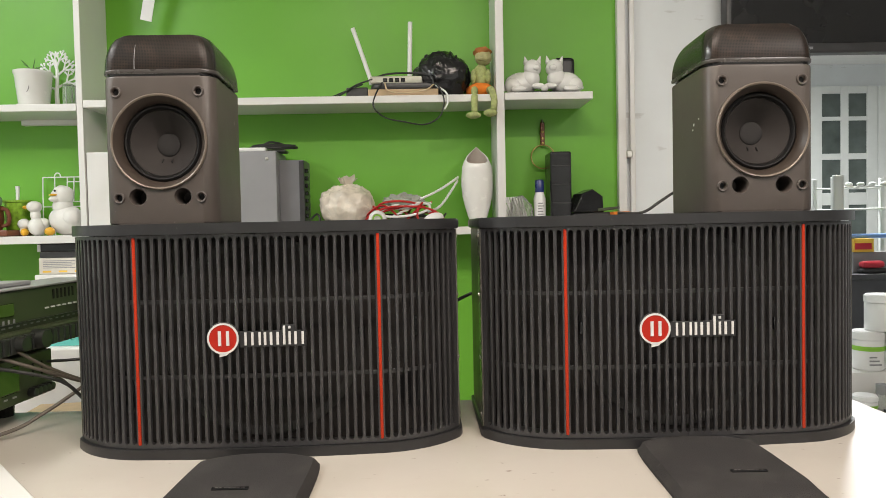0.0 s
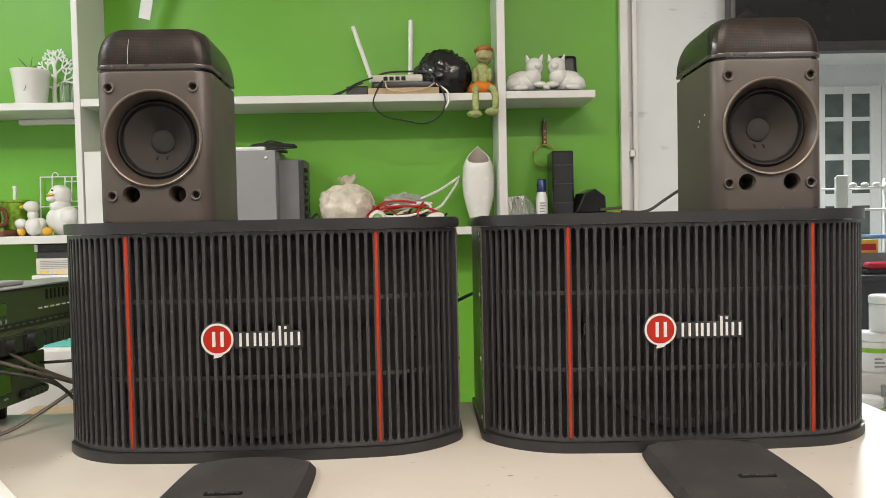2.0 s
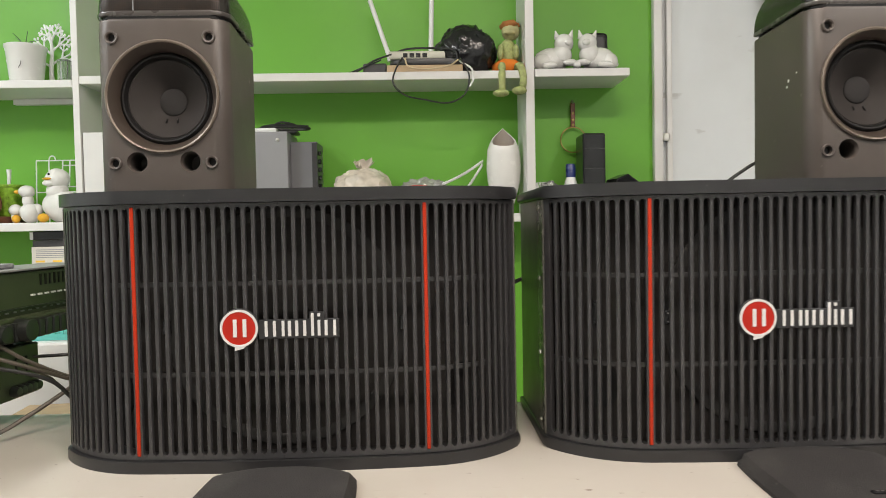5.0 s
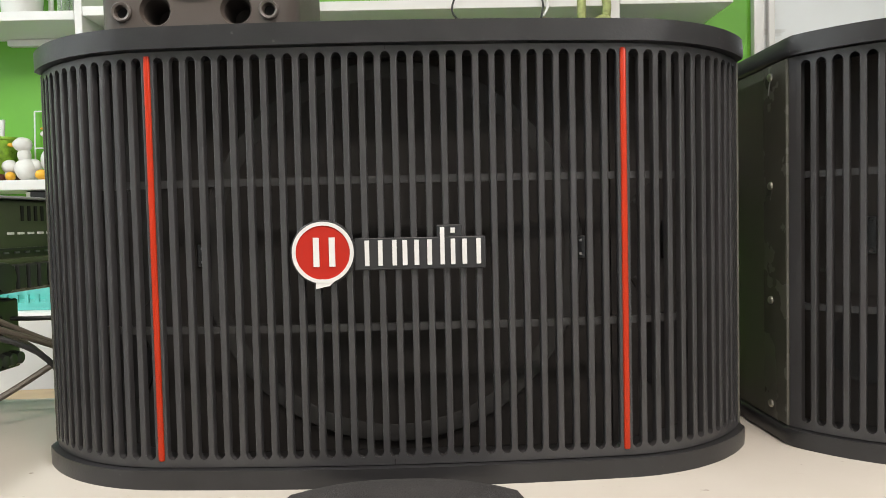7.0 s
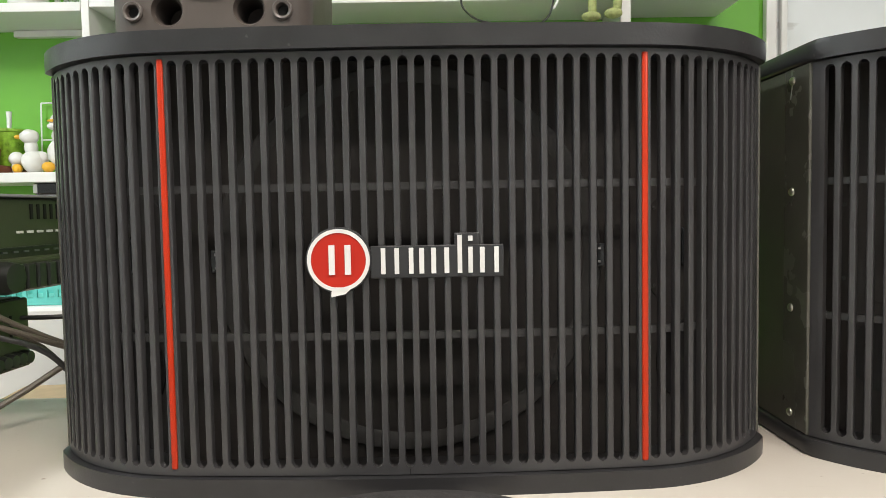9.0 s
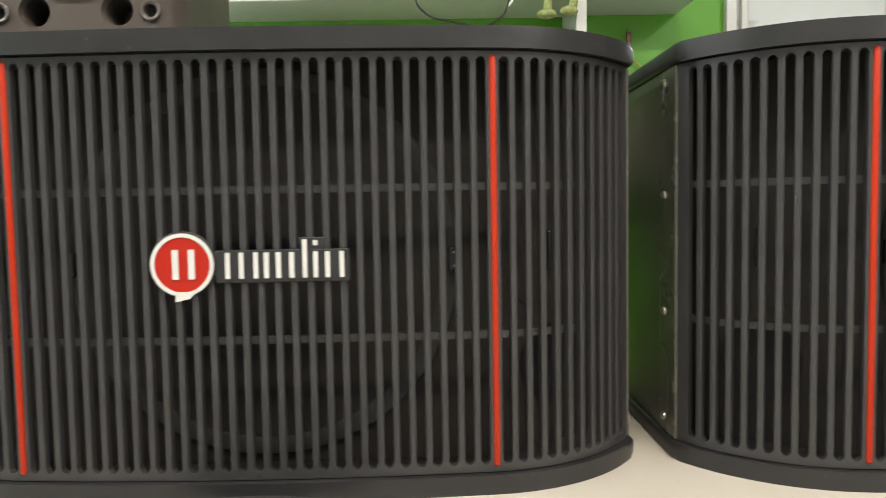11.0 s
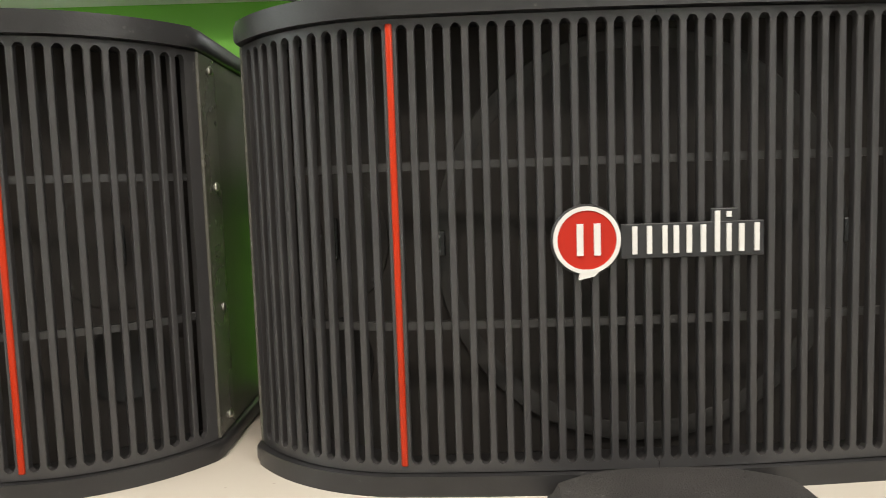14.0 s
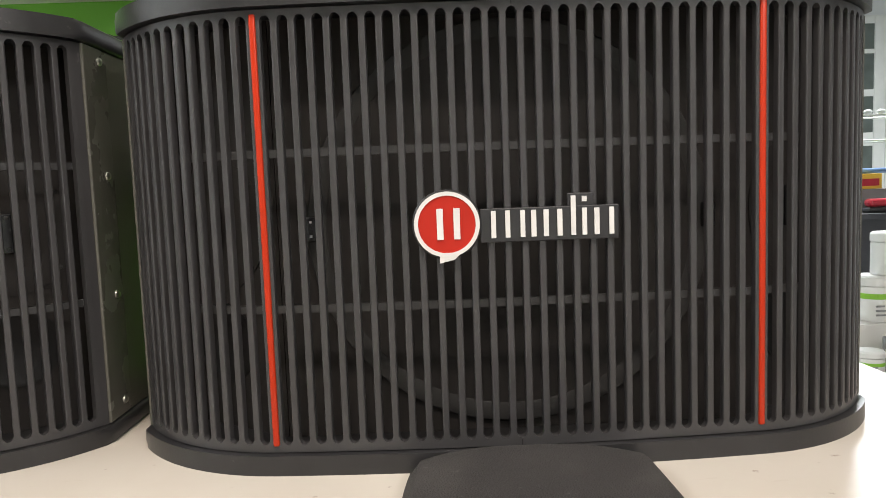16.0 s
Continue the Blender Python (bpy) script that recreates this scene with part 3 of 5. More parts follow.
    for x0, wd, hi in ((0.0265, 0.0028, 0.0070), (0.0350, 0.0028, 0.0070), (0.0440, 0.0028, 0.0070), (0.0505, 0.0030, 0.0068), (0.0580, 0.0030, 0.0068),
                       (0.0662, 0.0030, 0.0068), (0.0745, 0.0028, 0.0145), (0.0812, 0.0028, 0.0070), (0.0812, 0.0028, 0.0140), (0.0885, 0.0030, 0.0068), (0.0975, 0.0028, 0.0070)):
        lo = 0.0108 if (hi == 0.0140) else -0.0092
        part("bar", box(x0, x0 + wd, lo, hi, 0.0017, 0.0030), BADGEWHITE, bd)
    return sp


speaker = build_speaker()
speaker.matrix_world = pose(-0.1965, 0.911, TABLE)
speaker_b = copy_thing(speaker, pose(0.3450, 0.902, TABLE))
part("scratch", tube([(-0.2557, 0.089, 0.275), (-0.2557, 0.093, 0.268), (-0.2557, 0.095, 0.260)], 0.0006, 5, 3), AMPGREY, speaker_b, "pale scratch")


# ---- the small speakers on top ----
def rounded(w, d, taper, r, n=5):
    """Plan of a cabinet with rounded front corners and a narrower back, counter-clockwise from the front left."""
    pts = []
    for cx, s0 in ((-w + r, 180), (w - r, 270)):
        for k in range(n + 1):
            a = radians(s0 + 90 * k / n)
            pts.append((cx + r * math.cos(a), r + r * math.sin(a)))
    return pts + [(w - taper, d), (-w + taper, d)]


SW, SD = 0.0762, 0.145
PEGS = ((-0.0557, 0.1815), (0.0557, 0.1815), (-0.0557, 0.037), (0.0557, 0.037))


def carve(body, cutter):
    """body with cutter taken away, as a new bmesh."""
    obs = []
    for bm in (body, cutter):
        bmesh.ops.recalc_face_normals(bm, faces=bm.faces)
        me = bpy.data.meshes.new("tmp")
        bm.to_mesh(me)
        bm.free()
        obs.append(new("tmp", me))
    mod = obs[0].modifiers.new("cut", 'BOOLEAN')
    mod.operation, mod.object, mod.solver = 'DIFFERENCE', obs[1], 'EXACT'
    me = bpy.data.meshes.new_from_object(obs[0].evaluated_get(bpy.context.evaluated_depsgraph_get()))
    out = bmesh.new()
    out.from_mesh(me)
    for ob in obs:
        bpy.data.objects.remove(ob)
    bpy.data.meshes.remove(me)
    return out



def build_satellite():
    sat = thing("satellite_speaker", pose(0, 0, 0), "small grey-brown satellite speaker with domed mesh top", "speaker", "pair of small speakers")
    body = prism(rounded(SW, SD, 0.0045, 0.019, 8), 0.001, 0.203, 0.003, 2)
    cutter = lathe([(0, -0.045), (0.0615, -0.045), (0.0615, 0.02), (0, 0.02)], 48, Matrix.Translation((0.002, 0, 0.1138)) @ FACE)
    for x in (-0.0306, 0.0306):
        lathe([(0, -0.035), (0.0100, -0.035), (0.0102, -0.003), (0.0120, 0.0), (0.0120, 0.02), (0, 0.02)], 24, Matrix.Translation((x, 0, 0.0380)) @ FACE, cutter)
    for x, z in PEGS:
        lathe([(0, -0.012), (0.0044, -0.012), (0.0044, 0.02), (0, 0.02)], 16, Matrix.Translation((x, 0, z)) @ FACE, cutter)
    part("cabinet", carve(body, cutter), SATBODY, sat, "", True)
    # domed cap: steep mesh front, plain shell that falls away to the back
    mesh, shell = bmesh.new(), bmesh.new()
    plans = []
    for k in range(11):
        u = k / 10
        fall = 1 - math.sqrt(max(0.0, 1 - u ** 2.2))
        inset = 0.019 * fall
        z = 0.2125 + 0.0495 * u
        plan = rounded(SW + 0.0003 - inset, SD, 0.0045, 0.019, 8)
        plans.append([(x, (0.0010 + 0.013 * u * u + y) if y < 0.08 else SD - 0.050 * fall, z) for x, y in plan])
    n = len(plans[0])
    for bm, pick in ((mesh, lambda i: 5 <= i <= 11), (shell, lambda i: not 5 <= i <= 11)):
        rows = [[bm.verts.new(p) for p in plan] for plan in plans]
        for a, b in zip(rows, rows[1:]):
            for i in range(n):
                if pick(i):
                    bm.faces.new((a[i], a[(i + 1) % n], b[(i + 1) % n], b[i]))
        if bm is mesh:
            bm.faces.new(rows[-1])
        bmesh.ops.delete(bm, geom=[v for v in bm.verts if not v.link_faces], context='VERTS')
    part("mesh_top", mesh, PERF, sat, "dark perforated metal dome front and top", True)
    part("dome_shell", shell, SATSHELL, sat, "smooth dark plastic shell of the dome", True)
    part("cap_band", prism(rounded(SW + 0.0012, SD, 0.0045, 0.0195, 8), 0.2062, 0.2124, 0.0018, 2), SATBAND, sat, "smooth grey-brown band under the mesh", True)
    part("cap_gap", prism(rounded(SW - 0.0040, SD - 0.004, 0.0045, 0.019, 8), 0.2031, 0.2061), RUBBER, sat, "dark gap under the cap")
    at = Matrix.Translation((0.001, 0, 0.1132)) @ FACE @ Matrix.Scale(0.952, 4)
    part("trim_ring", lathe([(0.0690, 0.000), (0.0690, 0.0030), (0.0675, 0.0044), (0.0660, 0.0040), (0.0652, 0.0030)], 64), SATRING, sat, "satin bronze trim ring", True).matrix_local = at
    part("bezel", lathe([(0.0652, 0.0029), (0.0622, -0.0010), (0.0590, -0.0060), (0.0566, -0.0125), (0.0562, -0.020)], 64), SATBEZEL, sat, "satin bronze bezel, shade put into its colour", True).matrix_local = at
    part("surround", lathe([(0.0575, -0.0150), (0.0560, -0.0125), (0.0530, -0.0100), (0.0515, -0.0105), (0.0498, -0.0135), (0.0488, -0.0165), (0.0470, -0.0175)], 56), RUBBER, sat, "black rubber surround", True).matrix_local = at
    part("cone", lathe([(0.0484, -0.0165), (0.0472, -0.0160), (0.0340, -0.0265), (0.0225, -0.0345), (0.0165, -0.0385)], 56), SATCONE, sat, "grey cone", True).matrix_local = at
    part("dust_cap", lathe([(0.0172, -0.0382), (0.0168, -0.0366), (0.0155, -0.0358), (0.0112, -0.0350), (0.0052, -0.0347), (0, -0.0346)], 40), DUSTCAP, sat, "grey dust cap", True).matrix_local = at
    for x in (-0.006, 0.007):
        part("lead_wire", tube([(x, 0.0325, 0.0923), (x, 0.0295, 0.0893), (x * 1.1, 0.0290, 0.0873)], 0.0011, 6, 4), RUBBER, sat)
    for x, z in PEGS:
        sk = part("peg_socket", lathe([(0.0077, 0), (0.0077, 0.0018), (0.0067, 0.0026), (0.0050, 0.0020), (0.0043, 0.0), (0.0043, -0.006)], 24), SATBODY, sat, "grille peg socket", True)
        sk.matrix_local = Matrix.Translation((x, 0, z)) @ FACE
        # Black disc across the bore paints the shade down in the socket.
        part("hole", lathe([(0.0042, -0.003), (0, -0.003)], 16), RUBBER, sk, "black disc for the shade in the socket")
    for x in (-0.0306, 0.0306):
        pt = part("port", lathe([(0.0099, -0.004), (0.0098, -0.034), (0, -0.034)], 28), PORTIN, sat, "bass port, lining darkened for its shade", True)
        pt.matrix_local = Matrix.Translation((x, 0, 0.0380)) @ FACE
    return sat


SPK_TOP = TABLE + 0.2965
satellite = build_satellite()
satellite.matrix_world = pose(-0.3450, 1.003, SPK_TOP, 0, 0, 0)
satellite_b = copy_thing(satellite, pose(0.4835, 0.985, SPK_TOP, 0, 0, 0))
for y, z, r in ((0.050, 0.128, 0.0022), (0.054, 0.121, 0.0018), (0.030, 0.134, 0.0014)):
    chip = part("paint_chip", lathe([(r, 0), (r * 0.8, 0.0003), (0, 0.0004)], 9), WHITEPL, satellite_b, "pale paint chip")
    chip.matrix_local = Matrix.Translation((-SW + 0.0045 * (y - 0.019) / (SD - 0.019) - 0.0001, y, z)) @ Matrix.Rotation(radians(-90), 4, 'Y')
part("scratch", tube([(-0.030, 0.0008, 0.213), (-0.0302, 0.0028, 0.231), (-0.0300, 0.0078, 0.247)], 0.0006, 6, 3), AMPGREY, satellite, "long pale scratch on the mesh")


# ---- grille covers on the table ----
def build_cover():
    cov = thing("grille_cover", pose(0, 0, 0), "black cloth grille cover lying on the table", "grille cover", "pair of grille covers")
    w, l, nx, ny = 0.0765, 0.172, 20, 24
    bm = bmesh.new()

    def plan(u, v):
        x = w * u * (1 - 0.05 * v ** 6)
        reach = 0.030 * (1 - abs(u) ** 2.4)
        y = l * v + reach * v
        return x, y
    top, bot = [], []
    for j in range(ny + 1):
        ra, rb = [], []
        for i in range(nx + 1):
            u, v = 2 * i / nx - 1, j / ny
            x, y = plan(u, v)
            e = min(1 - abs(u), v * 1.1, (1 - v) * 1.6)
            h = 0.0045 + 0.0095 * math.sqrt(max(0.0, min(1, e / 0.16) * (2 - min(1, e / 0.16)))) 
            if v < 0.2:
                h *= 0.72 + 1.4 * v
            ra.append(bm.verts.new((x, y, h)))
            rb.append(bm.verts.new((x, y, 0.0)))
        top.append(ra)
        bot.append(rb)
    for j in range(ny):
        for i in range(nx):
            bm.faces.new((top[j][i], top[j][i + 1], top[j + 1][i + 1], top[j + 1][i]))
            bm.faces.new((bot[j][i], bot[j + 1][i], bot[j + 1][i + 1], bot[j][i + 1]))
    for i in range(nx):
        bm.faces.new((bot[0][i], bot[0][i + 1], top[0][i + 1], top[0][i]))
        bm.faces.new((top[ny][i], top[ny][i + 1], bot[ny][i + 1], bot[ny][i]))
    for j in range(ny):
        bm.faces.new((bot[j + 1][0], bot[j][0], top[j][0], top[j + 1][0]))
        bm.faces.new((bot[j][nx], bot[j + 1][nx], top[j + 1][nx], top[j][nx]))
    bmesh.ops.recalc_face_normals(bm, faces=bm.faces)
    part("cloth_pad", bm, CLOTH, cov, "", True)
    plate = part("name_plate", box(-0.0195, 0.0195, -0.003, 0.003, 0.0, 0.0022, 0.0006), BLACKGLOSS, cov, "small black name plate")
    plate.matrix_local = pose(-0.005, 0.072, 0.0136)
    for k in range(7):
        part("bar", box(-0.016 + 0.0047 * k, -0.0128 + 0.0047 * k, -0.0011, 0.0011, 0.0021, 0.0025), SATBAND, plate)
    return cov


cover = build_cover()
cover.matrix_world = pose(-0.192, 0.695, TABLE, 0, 0, -1)
cover_b = copy_thing(cover, pose(0.342, 0.714, TABLE, 0, 0, -2))
for piece in cover_b.children:
    if piece.name.startswith("name_plate"):
        piece.matrix_local = pose(0.017, 0.058, 0.0136)


# ---- things on the shelves ----
def multi(name, pieces, label, category, group=""):
    """One mesh from several lumps, each with its own paint."""
    bm = bmesh.new()
    mats = []
    for own, material in pieces:
        if material not in mats:
            mats.append(material)
        for f in own.faces:
            f.material_index = mats.index(material)
            f.smooth = True
        join(bm, own)
    me = bpy.data.meshes.new(name)
    bm.to_mesh(me)
    bm.free()
    for m in mats:
        me.materials.append(m)
    return tagged(new(name, me), label, category, group)


S1, S2, SL2, SR2 = 1.0952, 1.4702, 1.4612, 1.4732   # tops of the shelf boards

pot = thing("flower_pot", pose(-1.101, 2.095, SL2) @ Matrix.Diagonal((0.96, 0.96, 0.955, 1)), "white ceramic pot with a small dry plant", "pot")
part("pot_body", lathe([(0, 0.004), (0.040, 0.004), (0.042, 0.010), (0.051, 0.100), (0.054, 0.104), (0.054, 0.110), (0.050, 0.110), (0.047, 0.085), (0, 0.085)], 40), CERAMIC, pot, "", True)
part("saucer", lathe([(0, 0), (0.045, 0), (0.048, 0.010), (0.043, 0.004), (0, 0.004)], 40), CERAMIC, pot, "", True)
for k in range(5):
    a = k * 1.26 + 0.3
    part("sprig", tube([(0, 0, 0.09), (0.012 * math.cos(a), 0.012 * math.sin(a), 0.122), (0.035 * math.cos(a), 0.03 * math.sin(a), 0.130 + 0.004 * k)], (0.002, 0.0006), 5, 4), LEAF, pot, "thin dry leaf")
part("scratch", tube([(0.004, -0.0468, 0.042), (0.010, -0.0472, 0.052), (0.012, -0.0482, 0.060)], 0.0008, 5, 4), BLACKCABLE, pot, "dark scratch")

coral = thing("tree_ornament", pose(-1.062, 2.150, SL2) @ Matrix.Scale(0.9, 4), "white tree-shaped ornament with lobed branches", "ornament")
part("foot", lathe([(0, 0), (0.030, 0), (0.028, 0.006), (0.006, 0.012), (0, 0.012)], 24), WHITEPL, coral, "", True)
part("trunk", tube([(0, 0, 0.008), (-0.002, 0, 0.06), (0.002, 0, 0.12), (-0.002, 0, 0.172)], (0.008, 0.004), 8, 4), WHITEPL, coral, "", True)
rnd = random.Random(4)


def twig(bm, p, ang, ln, depth):
    """A flat forked twig with rounded tips."""
    q = p + Vector((math.sin(ang) * ln, 0, math.cos(ang) * ln))
    tube([p, q], (0.0022 + 0.0008 * depth, 0.0019 + 0.0006 * depth), 6, 2, bm=bm)
    if depth == 0:
        blob(q, (0.0036, 0.0026, 0.0040), 8, bm=bm)
        return
    for d in (-0.75, 0.0, 0.75):
        twig(bm, q if d else p.lerp(q, 0.98), ang + d + rnd.uniform(-0.12, 0.12), ln * (0.62 if d else 0.75), depth - 1)


for z0, ang, ln in ((0.070, -1.05, 0.036), (0.078, 1.05, 0.036), (0.108, -0.80, 0.030), (0.116, 0.85, 0.032), (0.140, -0.35, 0.026), (0.145, 0.40, 0.026)):
    bm = bmesh.new()
    twig(bm, Vector((0, 0, z0)), ang, ln, 2)
    part("branch", bm, WHITEPL, coral, "", True)
tagged(part("glass_block", box(-0.014, 0.014, -0.02, 0.02, 0.0, 0.062, 0.003), GLASSY), "small clear acrylic block on the shelf", "block").matrix_world = pose(-0.985, 2.07, SL2)


def lumps(white, yellow, dark):
    """Rounded lumps of one glazed ornament, each (x, y, z, rx, ry, rz)."""
    kinds = ((white, BISQUE, 22, 0.07), (yellow, YELLOW, 14, 0.0), (dark, BLACKGLOSS, 10, 0.0))
    return [(blob((x, y, z), (rx, ry, rz), seg, rough, 4), material) for rows, material, seg, rough in kinds for x, y, z, rx, ry, rz in rows]


multi("figurine", lumps(
    ((0.002, 0, 0.043, 0.047, 0.040, 0.043), (0.020, -0.016, 0.050, 0.027, 0.024, 0.026), (-0.006, -0.004, 0.082, 0.027, 0.026, 0.030),
     (-0.005, -0.006, 0.114, 0.030, 0.028, 0.029), (-0.018, -0.022, 0.104, 0.017, 0.014, 0.010)),
    ((-0.019, -0.030, 0.115, 0.013, 0.009, 0.0035), (-0.030, -0.036, 0.012, 0.014, 0.014, 0.012)),
    ((-0.014, -0.032, 0.127, 0.003, 0.002, 0.003),)),
    "white glazed figurine with orange-yellow feet", "figurine", "white figurines").matrix_world = pose(-1.012, 2.075, S1 - 0.001)
multi("figurine", lumps(
    ((0.001, 0, 0.026, 0.024, 0.024, 0.026), (0.014, 0.008, 0.034, 0.018, 0.016, 0.017), (-0.002, 0, 0.058, 0.014, 0.014, 0.022),
     (-0.004, -0.002, 0.083, 0.0205, 0.018, 0.0165), (-0.038, 0.004, 0.034, 0.017, 0.016, 0.016), (-0.040, 0.004, 0.014, 0.010, 0.010, 0.014)),
    ((-0.026, -0.010, 0.082, 0.007, 0.007, 0.005), (-0.029, -0.012, 0.011, 0.010, 0.012, 0.011)), ()),
    "smaller white glazed figurine with orange-yellow feet", "figurine", "white figurines").matrix_world = pose(-1.094, 2.07, S1 - 0.001)
tray = tagged(part("tray", box(-0.090, 0.045, -0.062, 0.075, 0, 0.018, 0.004), BROWN), "dark red varnished wooden tray", "tray")
tray.matrix_world = pose(-1.190, 2.075, S1 - 0.001)
gp = thing("planter", pose(-1.167, 2.108, S1 + 0.017), "mottled green glazed planter with a wooden stick", "planter")
part("planter_body", lathe([(0, 0), (0.029, 0), (0.031, 0.004), (0.0355, 0.078), (0.038, 0.080), (0.038, 0.086), (0.034, 0.086), (0.032, 0.07), (0, 0.07)], 28), LIMEPOT, gp, "", True)
part("stick", tube([(-0.002, 0, 0.06), (0.001, 0, 0.11), (0.001, 0, 0.128)], (0.004, 0.0065), 10, 3), WHITEPL, gp, "pale plant stick", True)
mug = thing("small_jug", pose(-1.206, 2.046, S1 + 0.017), "small brown glazed jug with green leaves", "jug")
part("jug_body", lathe([(0, 0), (0.024, 0), (0.027, 0.006), (0.031, 0.030), (0.029, 0.060), (0.031, 0.068), (0.027, 0.067), (0.024, 0.055), (0, 0.055)], 28), JUGBROWN, mug, "", True)
part("handle", tube([(0.026, 0, 0.012), (0.044, 0, 0.016), (0.049, 0, 0.034), (0.043, 0, 0.056), (0.026, 0, 0.062)], 0.0055, 8, 5), JUGBROWN, mug, "", True)
for k in range(7):
    a = k * 0.9
    lf = part("leaf", blob((0, 0, 0.018), (0.008, 0.002, 0.020), 10), LEAF, mug, "green leaf", True)
    lf.matrix_local = pose(0.012 * math.cos(a), 0.012 * math.sin(a), 0.056 + 0.004 * (k % 3), 0, 28 * math.cos(a), math.degrees(a) * 0.5)
rack = thing("wire_frame", pose(-1.052, 2.165, S1), "white wire frame leaning on the wall", "wire frame")
for x in (-0.075, -0.040, -0.002, 0.018, 0.038, 0.075):
    part("wire", tube([(x, 0, 0 if x < -0.01 or x > 0.05 else 0.100), (x, 0.008, 0.174)], 0.0018, 6, 1), WHITEPL, rack)
for x0, z in ((-0.075, 0.085), (-0.002, 0.100), (-0.002, 0.160), (-0.075, 0.174)):
    part("wire", tube([(x0, 0.008 * z / 0.174, z), (0.075, 0.008 * z / 0.174, z)], 0.0018, 6, 1), WHITEPL, rack)
part("hanging_loop", tube([(-0.040, 0.008, 0.174), (-0.038, 0.008, 0.183), (-0.031, 0.008, 0.187), (-0.024, 0.008, 0.183), (-0.022, 0.008, 0.174)], 0.0018, 6, 4), WHITEPL, rack)
sheet = bmesh.new()
rows = [[sheet.verts.new((-0.030 + 0.060 * i / 8 + 0.004 * math.sin(j * 1.3), 0.010 * noise.noise(Vector((i * 0.5, j * 0.45, 3.0))) - (0.012 if i % 4 == 2 else 0), 0.205 * j / 10)) for i in range(9)] for j in range(11)]
for a, b in zip(rows, rows[1:]):
    for i in range(8):
        sheet.faces.new((a[i], a[i + 1], b[i + 1], b[i]))
bmesh.ops.solidify(sheet, geom=sheet.faces[:], thickness=0.0015)
tagged(part("folded_sheet", sheet, WHITEWALL, smooth=True), "pale folded sheet leaning by the upright", "sheet").matrix_world = pose(-0.988, 2.140, S1, -4, 8, -20)

# grey electronics case with things on top
case = thing("electronics_case", pose(0, 0, 0), "grey steel electronics case on the lower shelf", "equipment case")
part("case_front", box(-0.62, -0.399, 2.035, 2.180, S1, 1.322, 0.002), AMPGREY, case)
part("case_side", box(-0.3985, -0.327, 2.070, 2.178, S1, 1.298, 0.002), mat("darker_grey_steel", (0.16, 0.16, 0.17), 0.45), case, "darker grey steel side unit")
for x, z in ((-0.425, 1.300), (-0.425, 1.112)):
    sc = part("screw", lathe([(0.005, 0), (0.0045, 0.002), (0, 0.003)], 12), STEEL, case)
    sc.matrix_local = Matrix.Translation((x, 2.035, z)) @ FACE
for k in range(7):
    part("socket", box(-0.327, -0.318, 2.085, 2.105, 1.13 + 0.022 * k, 1.142 + 0.022 * k, 0.002), BLACKGLOSS, case)
part("socket_strip", box(-0.341, -0.3265, 2.068, 2.120, 1.10, 1.295, 0.001), BLACKPL, case)
tagged(part("white_tray", box(-0.10, 0.10, -0.05, 0.05, 0, 0.012, 0.005), WHITEPL), "flat white plastic lid on the grey case", "lid").matrix_world = pose(-0.53, 2.10, 1.3222)
ad = thing("power_adapters", pose(-0.42, 2.10, 1.3222), "black power adapters with coiled leads", "adapter")
part("adapter", box(-0.05, 0.04, -0.03, 0.03, 0.0, 0.008, 0.003), BLACKPL, ad)
part("lead", tube([(-0.06, -0.03, 0.012), (0.0, -0.04, 0.016), (0.065, -0.03, 0.014), (0.06, 0.02, 0.016), (0.0, 0.03, 0.018), (-0.06, 0.0, 0.019), (-0.01, -0.035, 0.021), (0.07, -0.02, 0.018)], 0.0035, 7, 6), BLACKCABLE, ad, "", True)
part("lead", tube([(-0.03, -0.02, 0.018), (0.0, -0.035, 0.028), (0.035, -0.02, 0.022), (0.02, 0.01, 0.02)], 0.003, 7, 6), BLACKCABLE, ad, "", True)

# plastic bags
def bag(w, d, h, knot, seed, crease=0.12):
    bm = bmesh.new()
    bmesh.ops.create_icosphere(bm, subdivisions=5, radius=1)
    for v in bm.verts:
        n = v.co.copy()
        q = Vector((n.x, n.y, n.z * 0.7))
        fold = (1 - abs(noise.noise(q * 1.5 + Vector((seed, 0, 0))))) ** 4 * crease + (1 - abs(noise.noise(q * 3.1 + Vector((0, seed, 0))))) ** 5 * crease * 0.7 + abs(noise.noise(q * 6 + Vector((0, 0, seed)))) * crease * 0.25
        lump = 1 + 0.10 * noise.noise(n * 1.1 + Vector((seed, seed, 0)))
        k = (0.90 + fold * 0.9) * lump
        z = max(-0.80, n.z)
        v.co = Vector((n.x * w * k, n.y * d * k, (z + 0.80) / 1.80 * h * (0.94 + fold * 0.6) * lump ** 0.5))
    if knot:                                    # crumpled ears of film above the tie
        for j in range(4):
            a = j * 1.57 + 0.4
            grid = []
            for i in range(5):
                f = i / 4
                row = []
                for k in range(5):
                    w2 = (k / 4 - 0.5) * (0.008 + 0.034 * f)
                    r2 = 0.004 + 0.022 * f
                    n2 = 0.006 * f * noise.noise(Vector((i * 1.3 + seed, k * 1.1, j * 3.0)))
                    row.append(bm.verts.new((r2 * math.cos(a) - w2 * math.sin(a) + n2, 0.6 * (r2 * math.sin(a) + w2 * math.cos(a)) + n2, h * 0.92 + (0.026 + 0.006 * (j % 2)) * f + 2 * n2)))
                grid.append(row)
            for p, q in zip(grid, grid[1:]):
                for k in range(4):
                    bm.faces.new((p[k], p[k + 1], q[k + 1], q[k]))
    return bm


